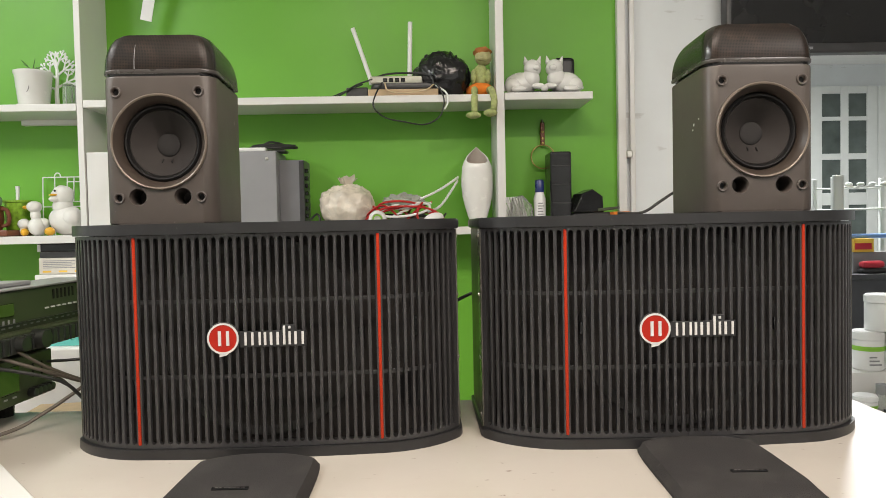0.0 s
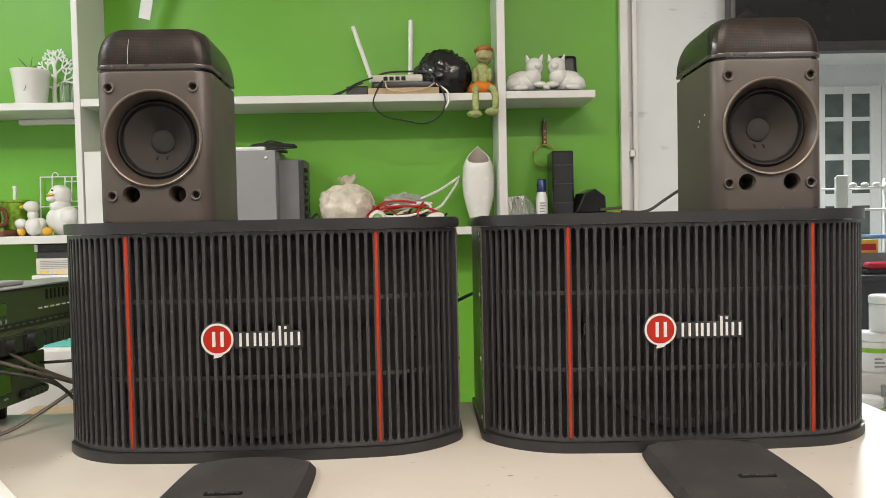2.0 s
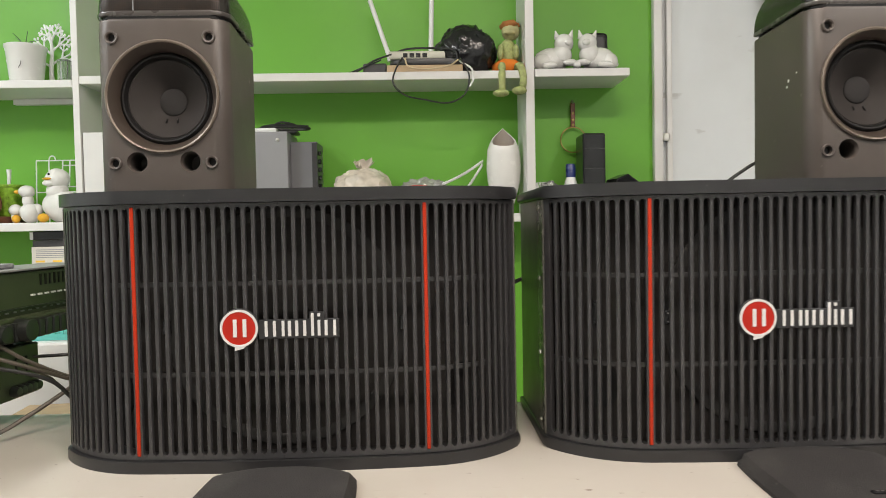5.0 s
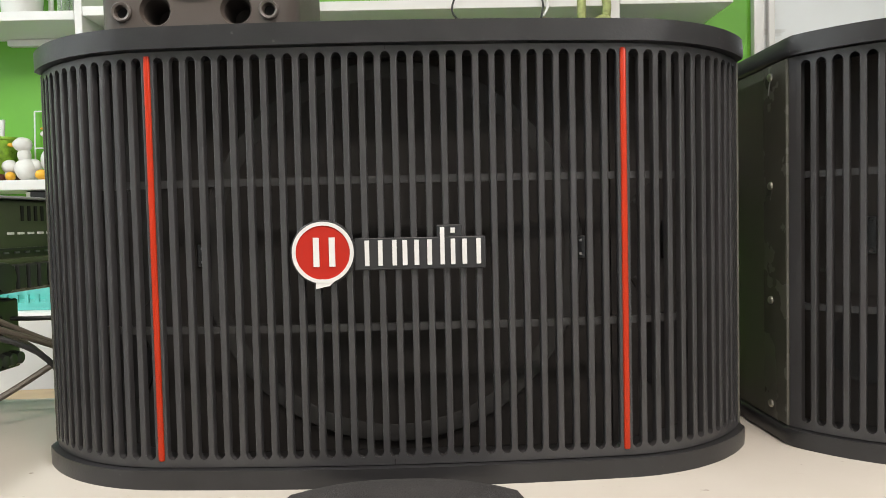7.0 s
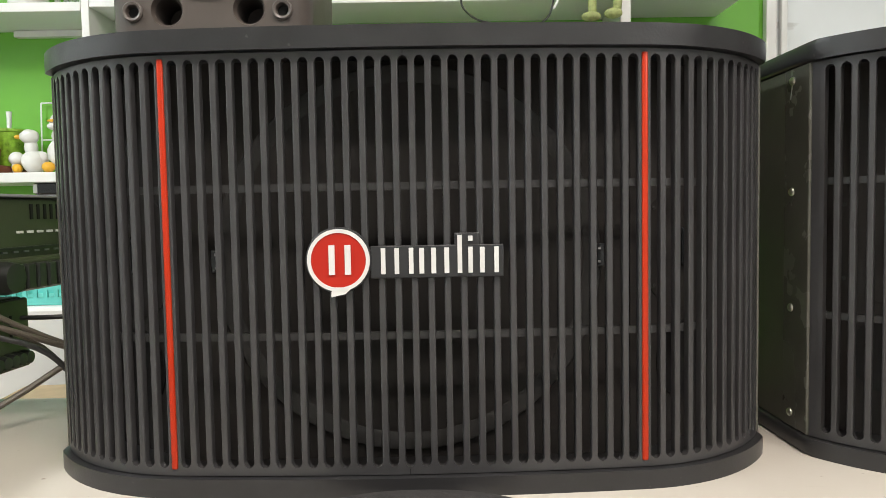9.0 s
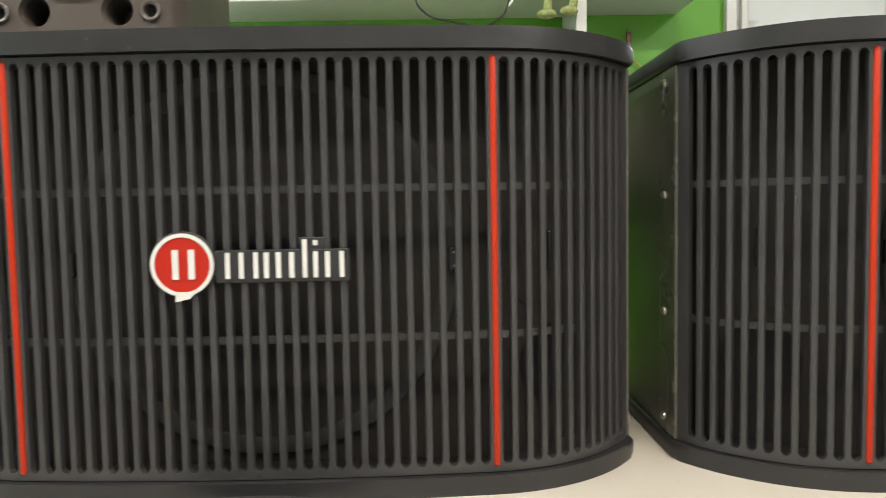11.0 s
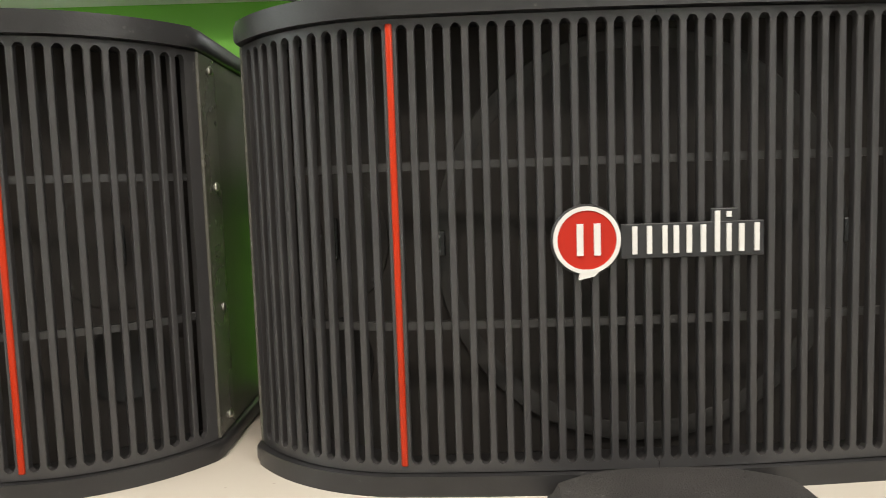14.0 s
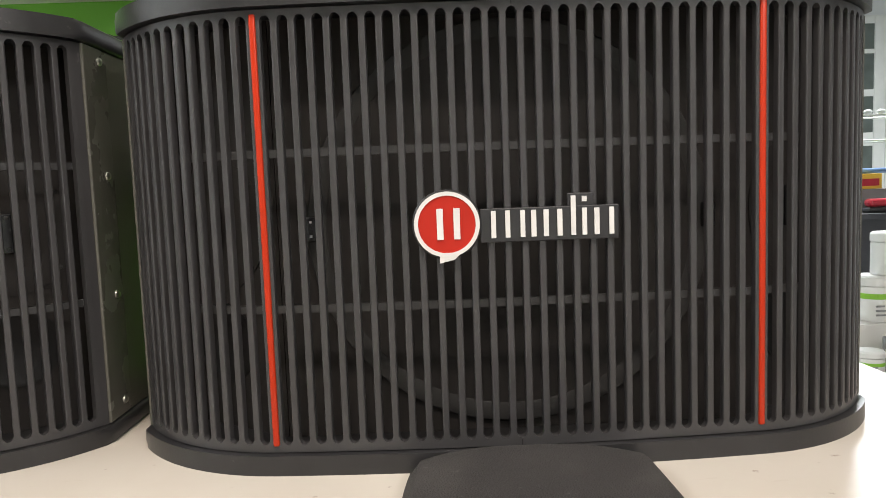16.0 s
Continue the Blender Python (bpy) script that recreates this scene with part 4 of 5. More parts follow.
tagged(part("plastic_bag", bag(0.087, 0.066, 0.120, True, 3.0, 0.085), BAGWHITE, smooth=True), "knotted milky white plastic bag, filled", "plastic bag").matrix_world = pose(-0.206, 2.105, S1 + 0.013)
tagged(part("flat_case", box(-0.285, -0.115, 2.062, 2.150, S1, S1 + 0.0132, 0.004), BLACKPL), "flat black plastic case under a bag", "case")
tagged(part("plastic_bag", bag(0.084, 0.066, 0.138, False, 8.0, 0.105), BAGBLACK, smooth=True), "crumpled shiny black plastic bag, filled", "plastic bag").matrix_world = pose(0.080, 2.10, S2)

# tangle of leads
def loops(cx, cy, z, rx, ry, turns, seed, lift=0.02):
    r = random.Random(seed)
    pts = []
    for k in range(turns * 7):
        a = 2 * math.pi * k / 7
        pts.append((cx + rx * (0.75 + 0.4 * r.random()) * math.cos(a), cy + ry * (0.75 + 0.4 * r.random()) * math.sin(a), z + lift * r.random()))
    return pts


def twisted(line, r, turns):
    """Two thin strands wound round each other along a line."""
    bm = bmesh.new()
    mid = smooth_line(line, 16)
    for side in (0, math.pi):
        pts = []
        for i, q in enumerate(mid):
            a = 2 * math.pi * turns * i / (len(mid) - 1) + side
            pts.append(q + Vector((-0.5 * r * math.cos(a), r * math.sin(a), r * math.cos(a))))
        tube(pts, r, 6, 0, bm)
    return bm


tang = thing("lead_tangle", pose(0, 0, 0), "tangle of red and white cables with plugs", "cables")
for cx, cy, rx, ry, turns, seed, lift in ((-0.080, 2.095, 0.075, 0.05, 2, 1, 0.062), (-0.040, 2.085, 0.085, 0.045, 2, 17, 0.070), (0.010, 2.09, 0.062, 0.045, 1, 9, 0.066)):
    part("red_lead", tube(loops(cx, cy, S1 + 0.007, rx, ry, turns, seed, lift), 0.0031, 7, 6), REDWIRE, tang, "red cable", True)
for cx, seed in ((-0.055, 31), (0.020, 44)):
    part("black_lead", tube(loops(cx, 2.095, S1 + 0.006, 0.070, 0.04, 2, seed, 0.040), 0.0030, 7, 6), BLACKCABLE, tang, "black cable", True)
part("white_lead", twisted(loops(-0.035, 2.08, S1 + 0.05, 0.075, 0.04, 1, 5, 0.025) + [(-0.08, 2.06, S1 + 0.03)], 0.0022, 22), WHITEPL, tang, "twisted white cable", True)
part("white_lead", twisted([(-0.085, 2.08, S1 + 0.050), (-0.03, 2.09, S1 + 0.072), (0.02, 2.08, S1 + 0.088), (0.07, 2.09, S1 + 0.112), (0.124, 2.12, S1 + 0.148)], 0.0022, 14), WHITEPL, tang, "twisted white cable", True)
part("white_lead", twisted([(0.03, 2.07, S1 + 0.045), (0.065, 2.08, S1 + 0.060), (0.095, 2.09, S1 + 0.098), (0.122, 2.12, S1 + 0.138)], 0.0022, 9), WHITEPL, tang, "twisted white cable", True)
part("white_lead", tube([(-0.035 + 0.072 * math.cos(2 * math.pi * k / 14), 2.055 + 0.020 * math.sin(2 * math.pi * k / 14), S1 + 0.052 + 0.020 * math.sin(2 * math.pi * k / 14 + 0.4)) for k in range(15)], 0.0036, 7, 4), WHITEPL, tang, "white cable", True)
part("red_lead", tube([(-0.150, 2.05, S1 + 0.004), (-0.145, 2.045, S1 + 0.030), (-0.09, 2.04, S1 + 0.058), (0.0, 2.04, S1 + 0.060), (0.05, 2.045, S1 + 0.046), (0.075, 2.05, S1 + 0.020), (0.05, 2.04, S1 + 0.006)], 0.0032, 7, 6), REDWIRE, tang, "red cable", True)
part("red_lead", tube([(0.015, 2.035, S1 + 0.005), (0.000, 2.03, S1 + 0.030), (0.004, 2.04, S1 + 0.058), (0.015, 2.06, S1 + 0.072)], 0.0032, 7, 6), REDWIRE, tang, "red cable", True)
pl = part("plug", lathe([(0, 0), (0.024, 0), (0.026, 0.006), (0.022, 0.018), (0.016, 0.022), (0.014, 0.018), (0, 0.018)], 28), WHITEPL, tang, "round white plug with green ring", True)
pl.matrix_local = Matrix.Translation((-0.115, 2.045, S1 + 0.0262)) @ FACE
pr = part("plug_ring", lathe([(0.010, 0.0190), (0.014, 0.0225), (0.010, 0.0225)], 20), LIME, pl)
wp = part("plug", blob((0, 0, 0), (0.032, 0.016, 0.019), 18), WHITEPL, tang, "white moulded plug", True)
wp.matrix_local = pose(0.045, 2.045, S1 + 0.022, 0, -20, 10)
part("adapter", box(-0.08, 0.03, 2.05, 2.09, S1, S1 + 0.03, 0.006), BLACKPL, tang, "black adapter")
film = bag(0.050, 0.022, 0.042, False, 21.0, 0.30)
fb = part("clear_wrap", film, mat("crinkled_clear_film", (0.7, 0.7, 0.66), 0.15, trans=0.6, bump=0.4, bscale=120), tang, "crinkled clear wrap", True)
fb.matrix_local = pose(-0.04, 2.09, S1 + 0.056)
tagged(part("lead", tube([(-0.30, 2.05, S1 + 0.003), (-0.22, 2.035, S1 + 0.004), (-0.12, 2.03, S1 + 0.004)], 0.003, 6, 5), BLACKCABLE, smooth=True), "black lead lying on the lower shelf", "cable")
tagged(part("lead", tube([(-0.312, 2.08, S1 + 0.03), (-0.292, 2.07, S1 + 0.045), (-0.283, 2.06, S1 + 0.03), (-0.286, 2.05, S1 + 0.004)], 0.003, 6, 5), BLACKCABLE, smooth=True), "short black lead from the grey case", "cable")

vase = thing("vase", pose(0.1775, 2.09, S1), "tall white glazed vase with pointed slanting mouth", "vase")
bm = bmesh.new()
inside = bmesh.new()
prof = [(0.0, 0.020), (0.012, 0.022), (0.03, 0.029), (0.06, 0.038), (0.09, 0.0445), (0.12, 0.047), (0.145, 0.0465), (0.160, 0.0450)]


def ogive(z):
    """Radius of the vase near its pointed top."""
    u = (z - 0.160) / 0.078
    return 0.0450 * max(0.0, 1 - u ** 1.7) ** 0.9 + 0.0015


N_V = 40
angle = [2 * math.pi * k / N_V for k in range(N_V)]
rings = [[bm.verts.new((r * math.cos(a), 0.8 * r * math.sin(a), z)) for a in angle] for z, r in prof]
lip_z = [0.182 + 0.052 * ((1 + math.sin(a)) / 2) ** 1.2 for a in angle]
for f in (0.35, 0.7, 1.0):
    rings.append([bm.verts.new((ogive(0.160 + (z - 0.160) * f) * math.cos(a), 0.8 * ogive(0.160 + (z - 0.160) * f) * math.sin(a), 0.160 + (z - 0.160) * f)) for a, z in zip(angle, lip_z)])
inner = [Vector((v.co.x * 0.90, v.co.y * 0.90, v.co.z - 0.001)) for v in rings[-1]]
rings.append([bm.verts.new(v) for v in inner])
for a, b in zip(rings, rings[1:]):
    for k in range(N_V):
        bm.faces.new((a[k], a[(k + 1) % N_V], b[(k + 1) % N_V], b[k]))
bm.faces.new(rings[0][::-1])
bmesh.ops.recalc_face_normals(bm, faces=bm.faces)
part("vase_body", bm, CERAMIC, vase, "", True)
top_ring = [inside.verts.new(v) for v in inner]
low_ring = [inside.verts.new((0.036 * math.cos(a), 0.029 * math.sin(a), 0.12)) for a in angle]
for k in range(N_V):
    inside.faces.new((top_ring[k], low_ring[k], low_ring[(k + 1) % N_V], top_ring[(k + 1) % N_V]))
inside.faces.new(low_ring)
# The inside is a darker grey-tan than the white glaze.
part("vase_inside", inside, mat("grey_tan_inside", (0.40, 0.34, 0.29), 0.7), vase, "grey-tan inside of the vase", True)

# wireless router on a wooden box
wb = tagged(part("wooden_box", box(-0.100, 0.100, -0.06, 0.06, 0, 0.020, 0.002), CARDBOARD), "flat brown cardboard box under the router", "box")
wb.matrix_world = pose(-0.033, 2.09, S2)
router = thing("router", pose(-0.03, 2.09, S2 + 0.0205), "off-white wireless router with two antennas", "router")
part("base_plate", prism(rounded(0.098, 0.11, 0.01, 0.03, 6), 0.001, 0.0165, 0.005, 3), BLACKPL, router, "black lower unit", True).matrix_local = pose(0.002, -0.058, 0)
part("router_body", prism([(-0.098, -0.05), (0.050, -0.05), (0.066, 0.05), (-0.085, 0.05)], 0.017, 0.039, 0.006, 3), mat("off_white_plastic", (0.52, 0.50, 0.42), 0.4), router, "", True)
for k in range(4):
    part("socket", box(-0.060 + 0.017 * k, -0.048 + 0.017 * k, -0.0515, -0.046, 0.0215, 0.0325, 0.001), BLACKGLOSS, router)
part("antenna", tube([(-0.098, 0.03, 0.030), (-0.102, 0.03, 0.05), (-0.150, 0.03, 0.197)], 0.0066, 10, 1), WHITEPL, router, "white antenna", True)
part("antenna", tube([(0.015, 0.03, 0.030), (0.015, 0.03, 0.05), (0.020, 0.03, 0.213)], 0.0070, 10, 1), WHITEPL, router, "white antenna", True)
part("wall_adapter", box(-0.168, -0.105, -0.03, 0.02, -0.0200, 0.012, 0.004), BLACKPL, router, "black adapter")
part("lead", tube([(-0.10, -0.02, 0.032), (-0.05, -0.03, 0.048), (0.03, -0.03, 0.050), (0.075, -0.05, 0.038), (0.085, -0.058, 0.012)], 0.0028, 7, 6), BLACKCABLE, router, "", True)
part("lead", tube([(-0.28, -0.02, -0.0175), (-0.20, -0.03, -0.016), (-0.14, -0.04, 0.015), (-0.09, -0.05, 0.03)], 0.0025, 7, 6), BLACKCABLE, router, "", True)
part("lead", tube([(-0.245, 0.02, -0.0175), (-0.18, 0.0, 0.004), (-0.12, -0.03, 0.02)], 0.0022, 7, 6), BLACKCABLE, router, "", True)
part("lead", tube([(-0.055, -0.056, 0.018), (-0.045, -0.075, -0.008), (0.0, -0.078, -0.016), (0.06, -0.072, -0.006), (0.085, -0.058, 0.012)], 0.0022, 7, 6), CREAM, router, "cream cable", True)
part("lead", tube([(-0.062, -0.054, 0.02), (-0.080, -0.085, -0.02), (-0.086, -0.088, -0.055), (-0.055, -0.088, -0.085), (-0.005, -0.088, -0.097), (0.055, -0.088, -0.106), (0.098, -0.088, -0.085), (0.112, -0.086, -0.045), (0.105, -0.078, -0.012), (0.09, -0.056, 0.016)], 0.0022, 7, 6), BLACKCABLE, router, "thin black cable hanging in a loop", True)
part("lead", tube([(0.09, -0.05, 0.010), (0.118, -0.078, -0.016), (0.122, -0.086, -0.045), (0.112, -0.086, -0.065)], 0.0028, 7, 6), WHITEPL, router, "white cable end", True)

# seated cloth ornament, one plain mesh
multi("shelf_doll", [
    (blob((0.004, -0.020, 0.110), (0.017, 0.012, 0.007), 12), DOLLPALE),
    (blob((0, 0, 0.022), (0.042, 0.034, 0.022), 18, 0.12, 8), ORANGE),
    (blob((0.002, 0.004, 0.062), (0.024, 0.022, 0.038), 16), DOLLGREEN),
    (blob((0.010, 0.0, 0.118), (0.025, 0.022, 0.024), 16), DOLLPALE),
    (blob((0.008, 0.004, 0.135), (0.025, 0.024, 0.013), 14, 0.3, 9), DOLLHAIR),
    (blob((-0.020, -0.012, 0.060), (0.009, 0.015, 0.022), 12), DOLLGREEN),
    (blob((0.022, -0.012, 0.060), (0.009, 0.015, 0.022), 12), DOLLGREEN),
    (tube([(-0.020, -0.02, 0.018), (-0.022, -0.062, 0.012), (-0.024, -0.074, -0.02), (-0.024, -0.074, -0.052)], 0.0095, 10, 5), DOLLGREEN),
    (tube([(0.022, -0.02, 0.018), (0.026, -0.062, 0.012), (0.032, -0.074, -0.018), (0.030, -0.074, -0.046)], 0.0095, 10, 5), DOLLGREEN),
    (blob((-0.028, -0.082, -0.062), (0.022, 0.018, 0.010), 12), DOLLGREEN),
    (blob((0.020, -0.082, -0.056), (0.020, 0.018, 0.011), 12), DOLLGREEN)],
    "small seated cloth doll in orange with green legs", "doll").matrix_world = pose(0.192, 2.085, S2)

# pair of ceramic ornaments on a dark dish, one plain mesh each
def cone(c, tip, r, seg=10):
    """A pointed lump from a base at c to its tip."""
    return tube([c, tip], (r, r * 0.12), seg, 3)


def round_ornament(s):
    body = [((0.030 * s, 0.0, 0.040), (0.060, 0.042, 0.042)), ((0.060 * s, -0.018, 0.030), (0.034, 0.030, 0.030)), ((-0.004 * s, -0.012, 0.056), (0.036, 0.034, 0.036)),
            ((-0.012 * s, -0.016, 0.094), (0.033, 0.030, 0.033)), ((-0.022 * s, -0.042, 0.092), (0.014, 0.012, 0.011)), ((-0.030 * s, -0.030, 0.026), (0.026, 0.014, 0.012)),
            ((-0.052 * s, -0.034, 0.016), (0.013, 0.013, 0.012)), ((0.044 * s, -0.044, 0.013), (0.030, 0.014, 0.013)), ((0.090 * s, -0.002, 0.024), (0.010, 0.010, 0.010))]
    out = [(blob(c, r, 18, 0.04, 4), CERAMIC) for c, r in body]
    return out + [(cone((-0.034 * s, -0.010, 0.114), (-0.042 * s, -0.020, 0.140), 0.012), CERAMIC), (cone((0.010 * s, -0.010, 0.114), (0.018 * s, -0.020, 0.138), 0.012), CERAMIC)]


tagged(part("dish", prism([(-0.098, -0.03), (-0.07, -0.05), (0.08, -0.05), (0.105, -0.03), (0.10, 0.04), (-0.09, 0.04)], 0, 0.006, 0.002), BLACKPL), "flat dark grey dish under the ornaments", "dish").matrix_world = pose(0.375, 2.085, SR2)
multi("ornament", round_ornament(-1), "round white glazed ceramic ornament", "ornament", "white ceramic ornaments").matrix_world = pose(0.335, 2.085, SR2 + 0.005) @ Matrix.Scale(0.78, 4)
multi("ornament", round_ornament(1), "round white glazed ceramic ornament", "ornament", "white ceramic ornaments").matrix_world = pose(0.418, 2.085, SR2 + 0.005) @ Matrix.Scale(0.78, 4)
tagged(part("phone", box(-0.030, 0.030, -0.004, 0.004, 0, 0.128, 0.010, 3), BLACKPL), "dark grey tablet leaning on the wall", "tablet").matrix_world = pose(0.455, 2.150, SR2 + 0.0005, -6, 0, 0)

ring = thing("key_ring", pose(0.388, WALL - 0.006, 1.41), "large brass ring on a dark strap", "key ring")
part("hook", tube([(0, 0.006, 0.004), (0, -0.006, 0.006), (0, -0.010, -0.004)], 0.002, 6, 4), STEEL, ring)
part("strap", box(-0.0065, 0.0065, -0.010, -0.004, -0.072, 0.0, 0.002), BROWN, ring, "dark brown leather strap")
for z in (-0.030, -0.050, -0.064):
    st = part("stud", lathe([(0.004, 0), (0.003, 0.002), (0, 0.0026)], 10), BRASS, ring)
    st.matrix_local = Matrix.Translation((0, -0.010, z)) @ FACE
part("ring", tube([(0.036 * math.sin(2 * math.pi * k / 24), -0.008, -0.106 + 0.036 * math.cos(2 * math.pi * k / 24)) for k in range(25)], 0.0022, 8, 2), BRASS, ring, "brass ring", True)

tower = thing("tower_box", pose(0.420, 2.10, S1), "tall black box with three grooves", "box")
part("tower_body", box(-0.031, 0.031, -0.045, 0.045, 0, 0.213, 0.006, 3), BLACKGLOSS, tower)
for z in (0.062, 0.116, 0.170):
    part("groove", box(-0.024, 0.029, -0.0462, -0.0448, z, z + 0.0025), BLACKPL, tower)
bottle = thing("bottle", pose(0.361, 2.085, S1), "white bottle with dark blue cap", "bottle")
part("bottle_body", lathe([(0, 0), (0.0165, 0), (0.0175, 0.004), (0.0175, 0.078), (0.013, 0.094), (0.0125, 0.096), (0, 0.096)], 28), WHITEPL, bottle, "", True)
part("cap", lathe([(0.0135, 0.0965), (0.0135, 0.128), (0.011, 0.133), (0, 0.134)], 24), BLUECAP, bottle, "dark blue cap", True)
for k in range(5):
    part("bar", box(-0.008, 0.009 - 0.002 * (k % 3), -0.0182, -0.0168, 0.030 + 0.008 * k, 0.033 + 0.008 * k), AMPGREY, bottle)
sticks = thing("stick_bag", pose(0.302, 2.075, S1), "clear bag of white plastic sticks", "bag")
for k in range(9):
    sk = part("stick", tube([(0, 0, 0), (0, 0, 0.085)], 0.0032, 6, 1), WHITEPL, sticks)
    sk.matrix_local = pose(0.022 - 0.006 * k, 0.004 * (k % 3), 0.003, 0, -14 - 2 * k * 0.5, 0)
part("sleeve", bag(0.036, 0.016, 0.085, False, 31.0), mat("thin_clear_film", (0.8, 0.8, 0.78), 0.1, trans=0.85), sticks, "clear plastic sleeve", True)
gad = thing("black_gadget", pose(0.515, 2.085, S1), "folded black plastic gadget with angular lid", "gadget")
part("gadget_base", prism([(-0.06, -0.03), (0.062, -0.02), (0.058, 0.03), (-0.055, 0.03)], 0.008, 0.034, 0.004), BLACKPL, gad)
hump = prism([(-0.050, 0.0), (0.022, 0.0), (0.020, 0.034), (-0.004, 0.050), (-0.030, 0.040)], -0.022, 0.022, 0.003)
bmesh.ops.transform(hump, matrix=Matrix.Rotation(radians(90), 4, 'X'), verts=hump.verts)
part("gadget_lid", hump, BLACKGLOSS, gad, "angular glossy lid").matrix_local = pose(-0.004, 0.0, 0.0345, 0, 0, 14) @ Matrix.Scale(1.35, 4)
part("gadget_flap", prism([(0.0, -0.025), (0.060, -0.020), (0.072, 0.004), (0.0, 0.018)], 0.0, 0.009, 0.002), AMPBODY, gad).matrix_local = pose(0.012, -0.006, 0.036, 0, -5, 0)
part("crossbar", box(-0.028, 0.018, -0.026, -0.0235, 0.055, 0.058, 0.0008), AMPGREY, gad).matrix_local = pose(-0.004, 0.003, 0.0, 0, -24, 0)
part("gadget_foot", box(-0.05, 0.05, -0.02, 0.02, 0, 0.0085, 0.003), AMPBODY, gad)
tagged(part("carton", box(-0.024, 0.024, -0.02, 0.02, 0, 0.034, 0.001), ORANGE), "small orange printed carton", "carton").matrix_world = pose(0.588, 2.045, S1)

# ---- left end of the table ----
def amp(name, length, h, label, deep=0.40):
    """A unit whose front faces +x; its far end is at y = 0."""
    t = thing(name, pose(0, 0, 0), label, "amplifier", "stacked audio units")
    part("case", box(-deep, 0.0, -length, 0.0, 0.0, h, 0.003), AMPBODY, t)
    return t


low = amp("amplifier", 0.42, 0.072, "black audio amplifier with grey sockets, green reflection in its colour")
low.matrix_world = pose(-0.603, 1.185, TABLE + 0.030, 0, 0, -4)
for x in (-0.35, -0.05):
    for y in (-0.38, -0.04):
        part("foot", lathe([(0, -0.030), (0.014, -0.030), (0.016, 0.0), (0, 0.0)], 14), RUBBER, low).matrix_local = Matrix.Translation((x, y, 0))
part("face_plate", box(0.0, 0.006, -0.42, 0.0, 0.001, 0.071, 0.002), AMPBODY, low)
part("display", box(0.006, 0.0085, -0.22, -0.085, 0.020, 0.060, 0.002), WINDOW, low, "green tinted display window")
for k in range(2):
    part("slot", box(0.006, 0.0075, -0.030 - 0.022 * k, -0.026 - 0.022 * k, 0.034, 0.056, 0.001), RUBBER, low)
for k in range(6):
    part("tick", box(0.006, 0.0072, -0.20 + 0.02 * k, -0.192 + 0.02 * k, 0.012, 0.0145), AMPGREY, low)
for k in range(5):
    kb = part("knob", lathe([(0.0075, 0), (0.0075, 0.004), (0.006, 0.010), (0, 0.011)], 16), KNOB, low, "", True)
    kb.matrix_local = Matrix.Translation((0.006, -0.052 + 0.011 * k - 0.006, 0.012)) @ Matrix.Rotation(radians(90), 4, 'Y')

top_unit = amp("audio_mixer", 0.50, 0.096, "black audio unit with rows of keys, green reflection in its colour", 0.085)
top_unit.matrix_world = pose(-0.590, 1.345, TABLE + 0.1062, 0, 0, -4)
for x in (-0.065, -0.02):
    for y in (-0.46, -0.20):
        part("foot", lathe([(0, -0.0042), (0.012, -0.0042), (0.013, 0.0), (0, 0.0)], 14), RUBBER, top_unit).matrix_local = Matrix.Translation((x, y, 0))
part("top_sheet", box(-0.085, 0.004, -0.50, 0.0, 0.0965, 0.0995, 0.001), AMPGREY, top_unit, "pale grey edge of the lid")
part("key_ledge", prism([(0.0, -0.50), (0.020, -0.50), (0.020, -0.02), (0.0, -0.02)], 0.004, 0.036, 0.003), AMPBODY, top_unit)
for k in range(20):
    part("key", box(0.018, 0.028, -0.044 - 0.0165 * k, -0.031 - 0.0165 * k, 0.006, 0.031, 0.002), KNOB, top_unit)
for k in range(24):
    part("tick", box(0.0, 0.0015, -0.042 - 0.0165 * k, -0.035 - 0.0165 * k, 0.0405, 0.0425), AMPGREY, top_unit)
for k in range(6):
    part("lamp", box(0.0, 0.0022, -0.087 - 0.016 * k, -0.079 - 0.016 * k, 0.060, 0.0625), WHITEPL, top_unit, "small white mark")
for k in range(6):
    part("vent", box(0.0, 0.0012, -0.090 - 0.011 * k, -0.086 - 0.011 * k, 0.074, 0.090), RUBBER, top_unit)
part("display", box(0.0, 0.003, -0.36, -0.245, 0.058, 0.078, 0.002), WINDOW, top_unit, "green tinted display window")
for k in range(8):
    part("tick", box(0.0, 0.0015, -0.33 + 0.012 * k, -0.327 + 0.012 * k, 0.047, 0.053), AMPGREY, top_unit)
part("line_rib", box(0.0, 0.004, -0.50, -0.002, 0.0445, 0.0465), KNOB, top_unit)
for y, r in ((-0.225, 0.016), (-0.275, 0.012), (-0.062, 0.009)):
    kb = part("knob", lathe([(r, 0), (r, 0.010), (r * 0.86, 0.020), (0, 0.021)], 20), KNOB, top_unit, "round black knob", True)
    kb.matrix_local = Matrix.Translation((0.019 if r > 0.01 else 0.0, y, 0.020 if r > 0.01 else 0.052)) @ Matrix.Rotation(radians(90), 4, 'Y')
stack = thing("boxed_parts", pose(-1.020, 2.10, 0.985), "stacked black and white printed cartons", "cartons")
part("carton", box(-0.062, 0.10, -0.05, 0.05, 0.0, 0.045, 0.001), CARTON, stack, "pale printed carton")
part("carton", box(-0.060, 0.10, -0.048, 0.05, 0.0455, 0.062, 0.001), BLACKPL, stack, "black carton")
part("carton", box(-0.064, 0.10, -0.050, 0.05, 0.0625, 0.086, 0.002), BLACKGLOSS, stack, "black carton")
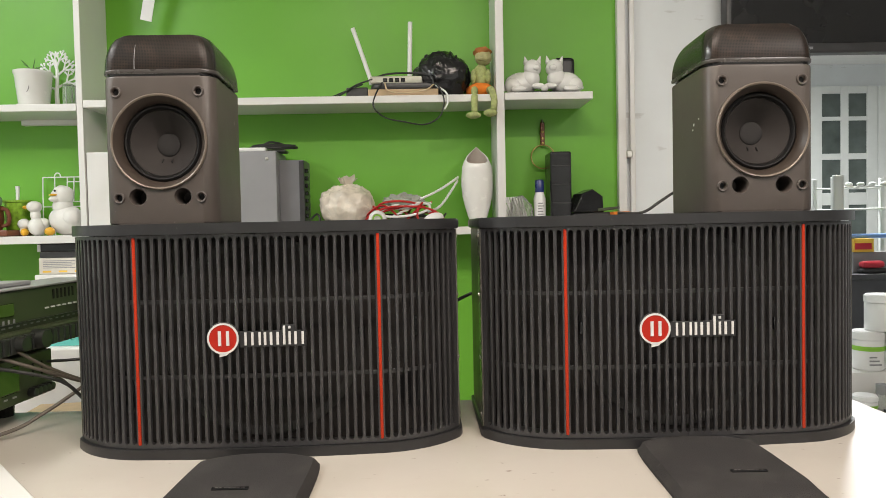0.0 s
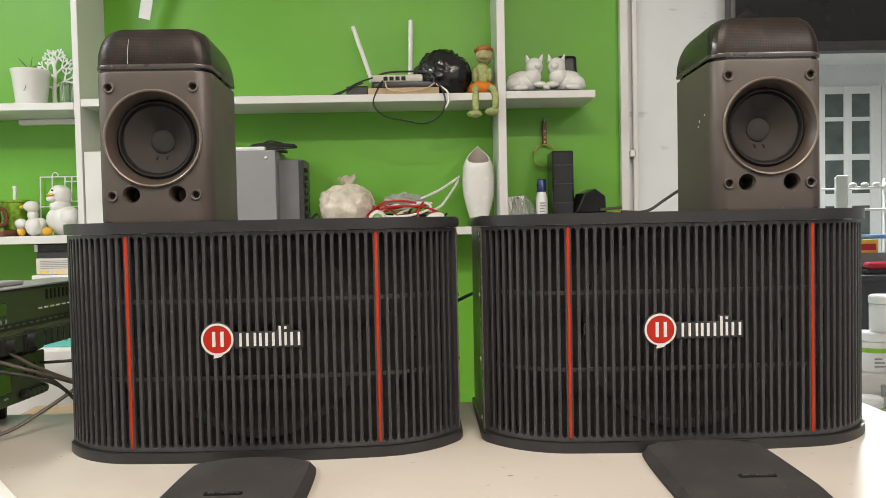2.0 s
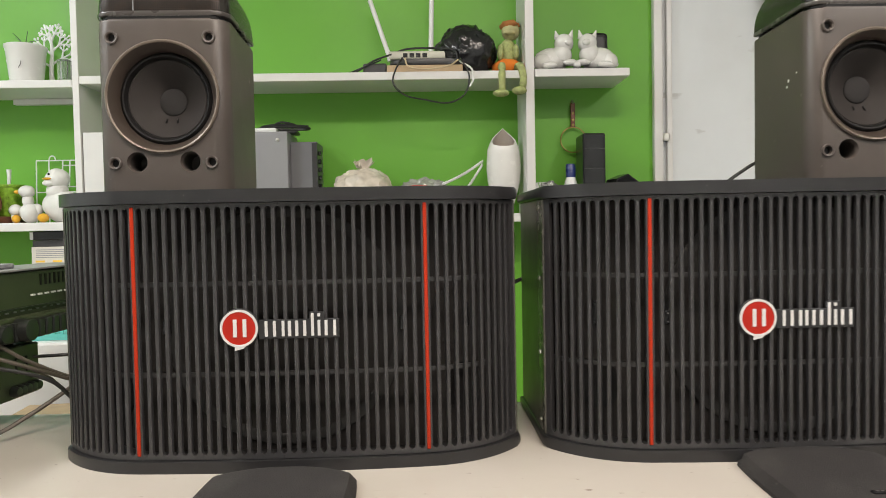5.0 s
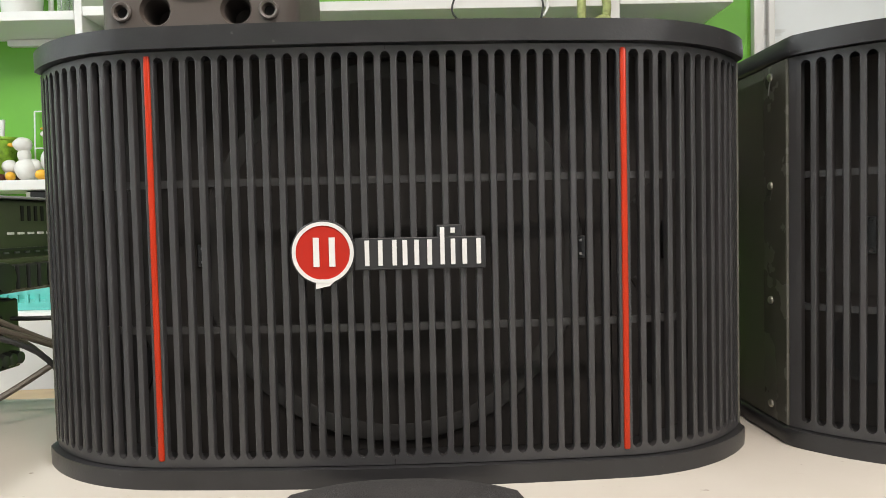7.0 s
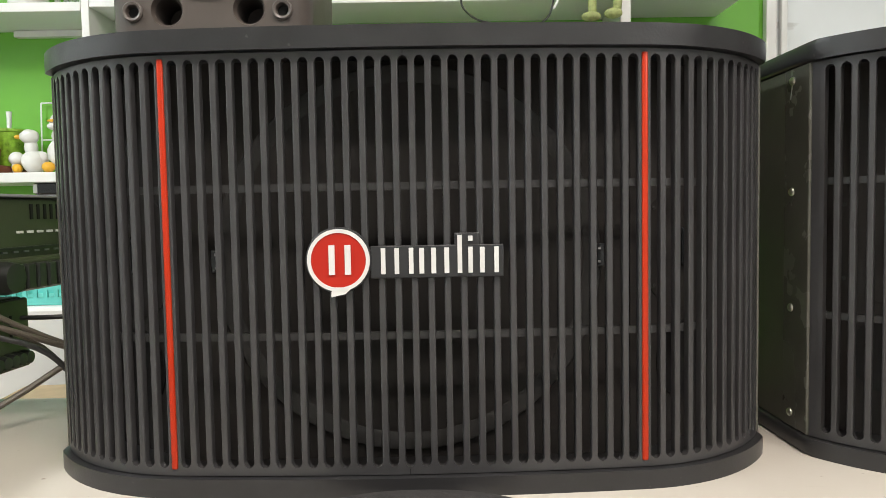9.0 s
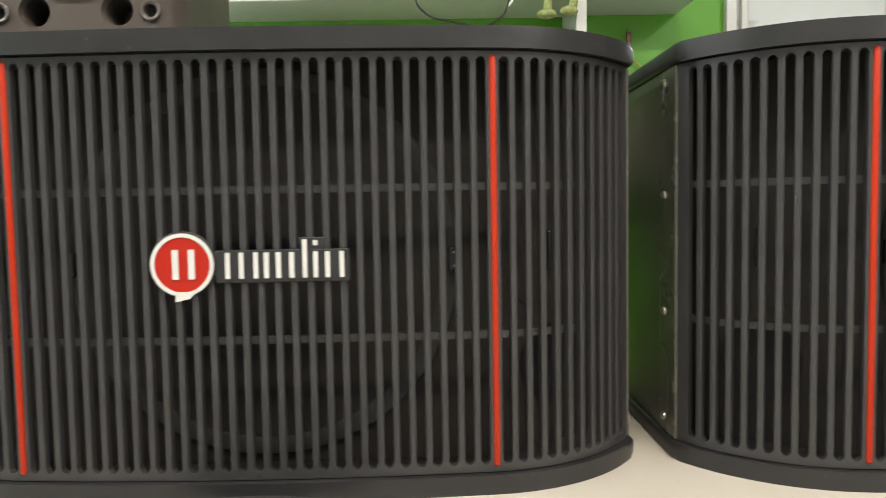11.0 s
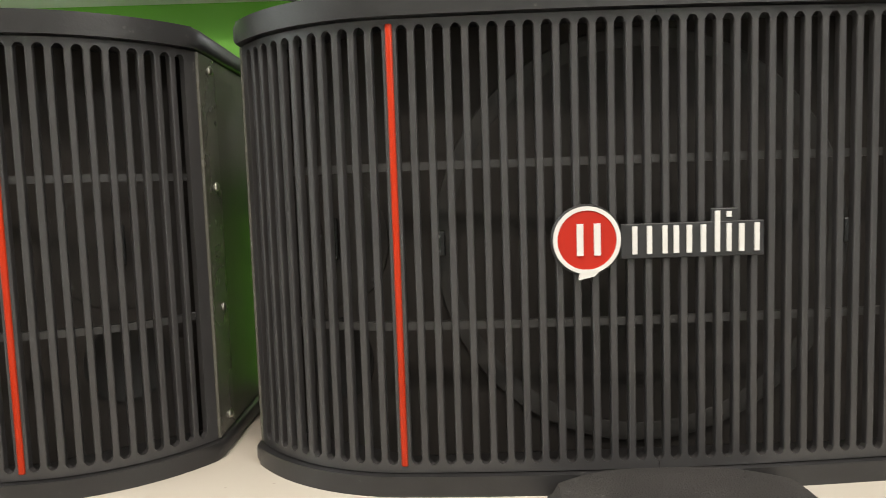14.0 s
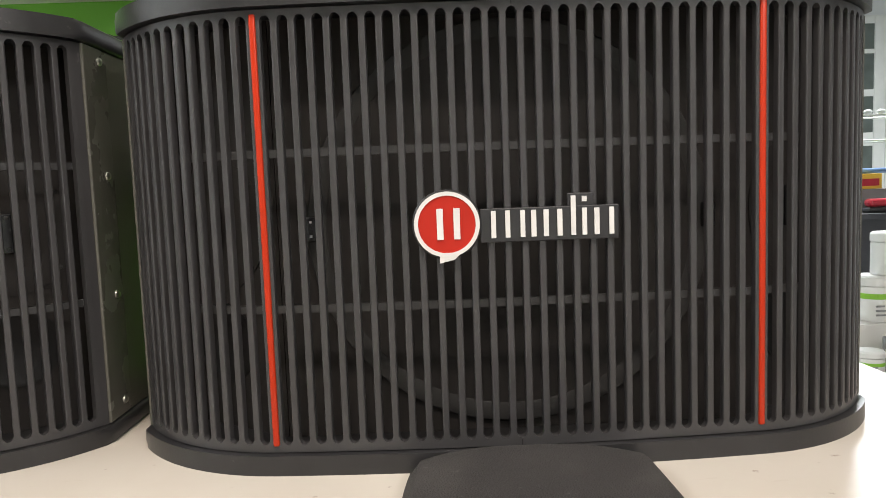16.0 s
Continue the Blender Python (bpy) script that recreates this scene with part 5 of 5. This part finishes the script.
for k in range(5):
    part("bar", box(-0.050, 0.040 - 0.01 * (k % 2), -0.0508, -0.0498, 0.016 + 0.005 * k, 0.018 + 0.005 * k), AMPGREY, stack)
for k in range(3):
    part("bar", box(-0.052 + 0.045 * k, -0.028 + 0.045 * k, -0.0508, -0.0498, 0.004, 0.009), YEL, stack)
part("edge_mark", box(-0.0648, -0.056, -0.0508, -0.046, 0.064, 0.084), WHITEPL, stack)
tagged(part("remote_tray", box(-0.03, 0.04, -0.06, 0.06, 0, 0.007, 0.002), AMPGREY), "flat pale grey tray on the audio unit", "tray").matrix_world = pose(-0.665, 1.12, TABLE + 0.2060, 0, 0, -4)

for pts, r, material, label in (
        ([(-0.66, 0.96, 0.985), (-0.595, 1.05, 0.940), (-0.555, 1.09, 0.900), (-0.50, 1.13, 0.866), (-0.42, 1.19, 0.850), (-0.30, 1.21, 0.85)], 0.0026, CABLE, "grey cable"),
        ([(-0.66, 0.96, 0.970), (-0.60, 1.04, 0.925), (-0.55, 1.08, 0.895), (-0.49, 1.14, 0.858), (-0.40, 1.20, 0.842), (-0.30, 1.22, 0.84)], 0.0026, CABLE, "grey cable"),
        ([(-0.66, 0.95, 0.945), (-0.60, 1.03, 0.912), (-0.53, 1.08, 0.880), (-0.495, 1.10, 0.840), (-0.45, 1.14, 0.822), (-0.38, 1.19, 0.825)], 0.0026, BLACKCABLE, "black cable"),
        ([(-0.64, 0.93, 0.818), (-0.575, 1.02, 0.822), (-0.545, 1.06, 0.838), (-0.515, 1.09, 0.860), (-0.475, 1.13, 0.892), (-0.42, 1.19, 0.915), (-0.30, 1.21, 0.92)], 0.0028, CABLE, "stiff grey-brown cable"),
        ([(-0.61, 1.16, 0.895), (-0.57, 1.20, 0.890), (-0.50, 1.22, 0.893), (-0.42, 1.23, 0.90)], 0.0024, BLACKCABLE, "black cable"),
        ([(-0.67, 0.97, 0.955), (-0.60, 1.06, 0.918), (-0.55, 1.11, 0.880), (-0.52, 1.13, 0.842), (-0.485, 1.15, 0.834), (-0.42, 1.18, 0.848)], 0.0022, CABLE, "thin grey cable")):
    tagged(part("cable", tube(pts, r, 8, 6), material, smooth=True), label + " between the amplifiers and the speaker", "cable", "speaker cables")

edge = thing("drawing_board", pose(-0.4735, 0.855, TABLE + 0.001, 0, 0, -48), "grey panel with a white border on the table", "panel")
part("border", box(-0.14, 0.14, -0.026, 0.0, 0, 0.006, 0.0015), SHELFWHITE, edge, "white border")
part("panel_sheet", box(-0.14, 0.14, -0.16, -0.0265, 0, 0.005, 0.001), AMPGREY, edge)

# ---- between table and wall ----
bench = thing("low_bench", pose(0, 0, 0), "low bench with tan chipboard top", "bench")
part("bench_top", box(-1.7, 0.088, 1.195, WALL - 0.004, 0.538, 0.560, 0.002), TAN, bench)
for x in (-1.6, 0.03):
    for y in (1.24, 2.12):
        part("leg", box(x - 0.025, x + 0.025, y - 0.025, y + 0.025, 0, 0.538, 0.002), AMPGREY, bench)
crate = tagged(part("white_box", box(-0.35, 0.16, -0.25, 0.25, 0, 0.300, 0.006), SHELFWHITE), "large white box on the low bench", "box")
crate.matrix_world = pose(-0.80, 1.76, 0.5602, 0, 0, 0)
shelf_low = tagged(part("cupboard", box(-1.08, -0.85, 2.02, 2.17, 0.5602, 0.984, 0.003), SHELFWHITE), "narrow white cupboard against the green wall", "cupboard")
tagged(part("cardboard_box", box(-0.17, 0.17, -0.12, 0.13, 0, 0.195, 0.002), CARDBOARD), "closed brown cardboard box behind the table", "box").matrix_world = pose(-0.585, 1.345, 0.5602, 0, 0, 6)
basket = thing("basket", pose(-0.80, 1.60, 0.8604), "turquoise plastic basket with round holes", "basket")
part("basket_base", box(-0.12, 0.12, -0.07, 0.07, 0, 0.004, 0.001), TURQ, basket)
bm = bmesh.new()
for z0, z1 in ((0.004, 0.012), (0.024, 0.034), (0.046, 0.056), (0.068, 0.080)):
    for x0, x1, y0, y1 in ((-0.12, 0.12, -0.07, -0.066), (-0.12, 0.12, 0.066, 0.07), (-0.12, -0.116, -0.066, 0.066), (0.116, 0.12, -0.066, 0.066)):
        box(x0, x1, y0, y1, z0, z1, bm=bm)
for k in range(16):
    x = -0.12 + 0.016 * k - 0.002
    for y0 in (-0.0698, 0.0662):
        box(x, x + 0.006, y0, y0 + 0.0036, 0.004, 0.079, bm=bm)
for k in range(9):
    y = -0.066 + 0.0156 * k
    for x0 in (-0.1198, 0.1162):
        box(x0, x0 + 0.0036, y, y + 0.006, 0.004, 0.079, bm=bm)
part("lattice", bm, TURQ, basket)
tagged(part("cable_coil", tube([(0.034 * (1 + 0.12 * math.sin(k * 1.7)) * math.cos(k * 0.7), 0.030 * (1 + 0.1 * math.cos(k * 2.3)) * math.sin(k * 0.7), 0.003 + 0.0009 * k) for k in range(42)], 0.0026, 6, 3), CREAM, smooth=True), "coil of cream cable on the chipboard", "cable coil").matrix_world = pose(0.028, 2.02, 0.5602)
tagged(part("connector", box(-0.02, 0.02, -0.012, 0.012, 0, 0.014, 0.003), WHITEPL), "white cable connector on the chipboard", "connector").matrix_world = pose(0.058, 2.04, 0.5602, 0, 0, 20)
tagged(part("cable", tube([(-0.05, 1.166, 0.95), (0.01, 1.164, 0.965), (0.055, 1.162, 0.973), (0.095, 1.162, 0.990), (0.14, 1.164, 1.0), (0.20, 1.168, 1.0)], 0.0028, 7, 6), BLACKCABLE, smooth=True), "black cable between the two large speakers", "cable", "speaker cables")
tagged(part("cable", tube([(0.45, 1.147, 1.150), (0.425, 1.155, 1.146), (0.40, 1.156, 1.131), (0.370, 1.156, 1.1135), (0.33, 1.155, 1.1135)], 0.0024, 7, 6), BLACKCABLE, smooth=True), "black cable behind the small speaker", "cable", "speaker cables")

# ---- right: television, opening and hall ----
tv = thing("television", pose(0.940, 2.12, 1.598), "black flat television mounted over the opening", "television")
part("tv_case", box(0, 1.02, 0, 0.045, 0, 0.59, 0.006), BLACKPL, tv)
part("screen", box(0.014, 1.006, -0.0025, 0.0, 0.028, 0.576, 0.001), SCREEN, tv, "dark screen")
part("sensor_bar", box(0.02, 0.06, -0.003, 0.0, 0.004, 0.012), BLACKGLOSS, tv)
part("power_light", box(0.036, 0.040, -0.0042, -0.0028, 0.006, 0.009), glow("red_power_light", (1, 0.05, 0.02), 3), tv, "small red light")
part("bar", box(0.225, 0.262, -0.0035, -0.0005, 0.010, 0.017), AMPGREY, tv)
part("bracket", box(0.30, 0.72, 0.045, 0.068, 0.50, 0.585, 0.003), AMPBODY, tv)
part("bracket_rail", box(0.02, 0.30, 0.045, 0.068, 0.51, 0.53, 0.003), AMPBODY, tv)


def french_door(x0):
    d = thing("door_1", pose(x0, 6.76, 0), "white panelled glass door with small panes", "door", "hall doors", "structure")
    w = 0.69
    cols = ((0.135, 0.325), (0.40, 0.585))
    zs = ((0.12, 0.45), (0.52, 0.83), (0.90, 1.22), (1.285 - 0.0, 1.285 + 0.0), (1.34, 1.665), (1.725, 2.045), (2.085, 2.31))
    zs = tuple(z for z in zs if z[1] > z[0])
    part("stile", box(0, cols[0][0], 0, 0.035, 0, 2.38, 0.003), DOORWHITE, d)
    part("stile", box(cols[0][1], cols[1][0], 0, 0.035, 0, 2.38, 0.003), DOORWHITE, d)
    part("stile", box(cols[1][1], w, 0, 0.035, 0, 2.38, 0.003), DOORWHITE, d)
    for a, b in cols:
        edges = [0.0] + [v for z in zs for v in z] + [2.38]
        for z0, z1 in zip(edges[0::2], edges[1::2]):
            part("rail", box(a + 0.001, b - 0.001, 0.002, 0.033, z0, z1, 0.002), DOORWHITE, d)
        for z0, z1 in zs:
            part("pane", box(a, b, 0.016, 0.020, z0, z1), PANE, d)
    return d


for x0 in (3.110, 3.807, 4.504, 5.201):
    french_door(x0)
desk = thing("desk", pose(0, 0, 0), "dark grey desk in the hall", "desk")
part("desktop", box(1.9, 3.7, 3.75, 4.5, 0.755, 0.785, 0.003), DARKDESK, desk)
part("front_panel", box(1.95, 3.65, 3.78, 3.80, 0.05, 0.755), DARKDESK, desk)
for x in (1.95, 3.61):
    part("side_panel", box(x, x + 0.03, 3.80, 4.48, 0, 0.755), DARKDESK, desk)
rk = thing("drying_rack", pose(2.425, 4.05, 0.786), "white plastic rack on the desk", "rack")
for x, y in ((0, 0), (0.42, 0), (0, 0.2), (0.42, 0.2)):
    part("post", box(x - 0.012, x + 0.012, y - 0.012, y + 0.012, 0, 0.55, 0.004), DOORWHITE, rk)
for z in (0.36, 0.49):
    for y in (0.0, 0.2):
        part("rail", tube([(0, y, z), (0.42, y, z)], 0.006, 8, 1), DOORWHITE, rk)
for k in range(5):
    part("roller", blob((0.09 + 0.07 * k, -0.004, 0.505), (0.024, 0.013, 0.013), 12), DOORWHITE, rk, "white roller on the rail", True)
part("hanger", box(-0.02, 0.05, -0.03, -0.012, 0.36, 0.56, 0.008), DOORWHITE, rk, "white hook plate")
tagged(part("blue_roll", tube([(0, 0, 0), (0.6, 0.02, 0)], 0.013, 10, 1), BLUE, smooth=True), "light blue plastic tube across cartons", "tube").matrix_world = pose(2.40, 3.93, 0.99)
yc = thing("yellow_carton", pose(2.44, 3.92, 0.786), "yellow and red printed carton", "carton")
part("carton_body", box(0, 0.115, -0.04, 0.06, 0.115, 0.19, 0.002), YEL, yc)
part("lower_carton", box(0.0, 0.40, -0.03, 0.08, 0.0, 0.114, 0.002), AMPGREY, yc, "grey carton")
part("red_band", box(0.006, 0.10, -0.0425, -0.0395, 0.130, 0.165), REDPL, yc, "red printed band")
tagged(part("green_bottle", lathe([(0, 0), (0.035, 0), (0.035, 0.30), (0.015, 0.34), (0.015, 0.38), (0, 0.38)], 20), LIME, smooth=True), "bright green bottle on the desk", "bottle").matrix_world = pose(2.76, 3.95, 0.786)
rt = thing("red_toy", pose(2.50, 3.83, 0.786), "red and black plastic device", "device")
part("device_base", box(-0.06, 0.10, -0.03, 0.03, 0, 0.028, 0.010, 3), BLACKPL, rt)
part("device_top", box(-0.055, 0.07, -0.032, 0.028, 0.0285, 0.068, 0.018, 3), REDPL, rt, "red moulded top")
part("lead", tube([(0.10, 0, 0.02), (0.15, -0.01, 0.04), (0.20, -0.01, 0.08)], 0.006, 6, 4), BLACKCABLE, rt)

low_table = thing("side_table", pose(0, 0, 0), "low white side table in the hall", "table")
part("tabletop", box(1.45, 2.5, 2.62, 3.30, 0.25, 0.28, 0.003), SHELFWHITE, low_table)
for x in (1.5, 2.45):
    for y in (2.67, 3.25):
        part("leg", box(x - 0.02, x + 0.02, y - 0.02, y + 0.02, 0, 0.25), SHELFWHITE, low_table)
ob = tagged(part("white_box", box(-0.25, 0.3, -0.10, 0.13, 0, 0.165, 0.003), SHELFWHITE), "white carton under the tubs", "box")
ob.matrix_world = pose(1.98, 2.98, 0.2802)


def tub(x, y, z, r, h, label, band):
    t = thing("tub", pose(x, y, z), label, "tub", "white tubs")
    part("tub_body", lathe([(0, 0), (r - 0.004, 0), (r, 0.005), (r, h * 0.74), (r - 0.004, h * 0.78), (0, h * 0.78)], 32), WHITEPL, t, "", True)
    part("lid", lathe([(r + 0.002, h * 0.785), (r + 0.002, h - 0.006), (r - 0.004, h), (0, h)], 32), WHITEPL, t, "white ribbed lid", True)
    if band:
        part("band", lathe([(r + 0.0008, h * 0.50), (r + 0.0012, h * 0.50), (r + 0.0012, h * 0.62), (r + 0.0008, h * 0.62)], 32), LIME, t, "lime green printed band")
    for k in range(3):
        part("bar", box(-0.03, 0.02 - 0.01 * k, -r - 0.0014, -r + 0.004, h * 0.14 + 0.016 * k, h * 0.14 + 0.006 + 0.016 * k), AMPGREY, t)
    return t


tub(1.922, 2.965, 0.4455, 0.062, 0.165, "white plastic tub with a lime green band", True)
tub(2.055, 2.950, 0.4455, 0.064, 0.155, "white plastic tub with a lime green band", True)
tub(1.985, 2.960, 0.6110, 0.070, 0.155, "plain white plastic tub standing on two others", False)
tub(1.79, 2.78, 0.2805, 0.045, 0.10, "small white jar with a lime green band", True)
jar = thing("glass_bottle", pose(1.875, 2.80, 0.2805), "small clear glass bottle with grey cap", "bottle")
part("glass_body", lathe([(0, 0), (0.035, 0), (0.038, 0.05), (0.02, 0.085), (0.02, 0.095), (0, 0.095)], 24), GLASSY, jar, "", True)
part("cap", lathe([(0.024, 0.0955), (0.024, 0.135), (0, 0.137)], 20), AMPGREY, jar, "", True)
tagged(part("cable_bundle", tube(loops(0, 0, 0.006, 0.05, 0.03, 4, 6, 0.05), 0.004, 6, 5), BLACKCABLE, smooth=True), "bundle of black cable on the side table", "cable").matrix_world = pose(1.87, 2.70, 0.2805)
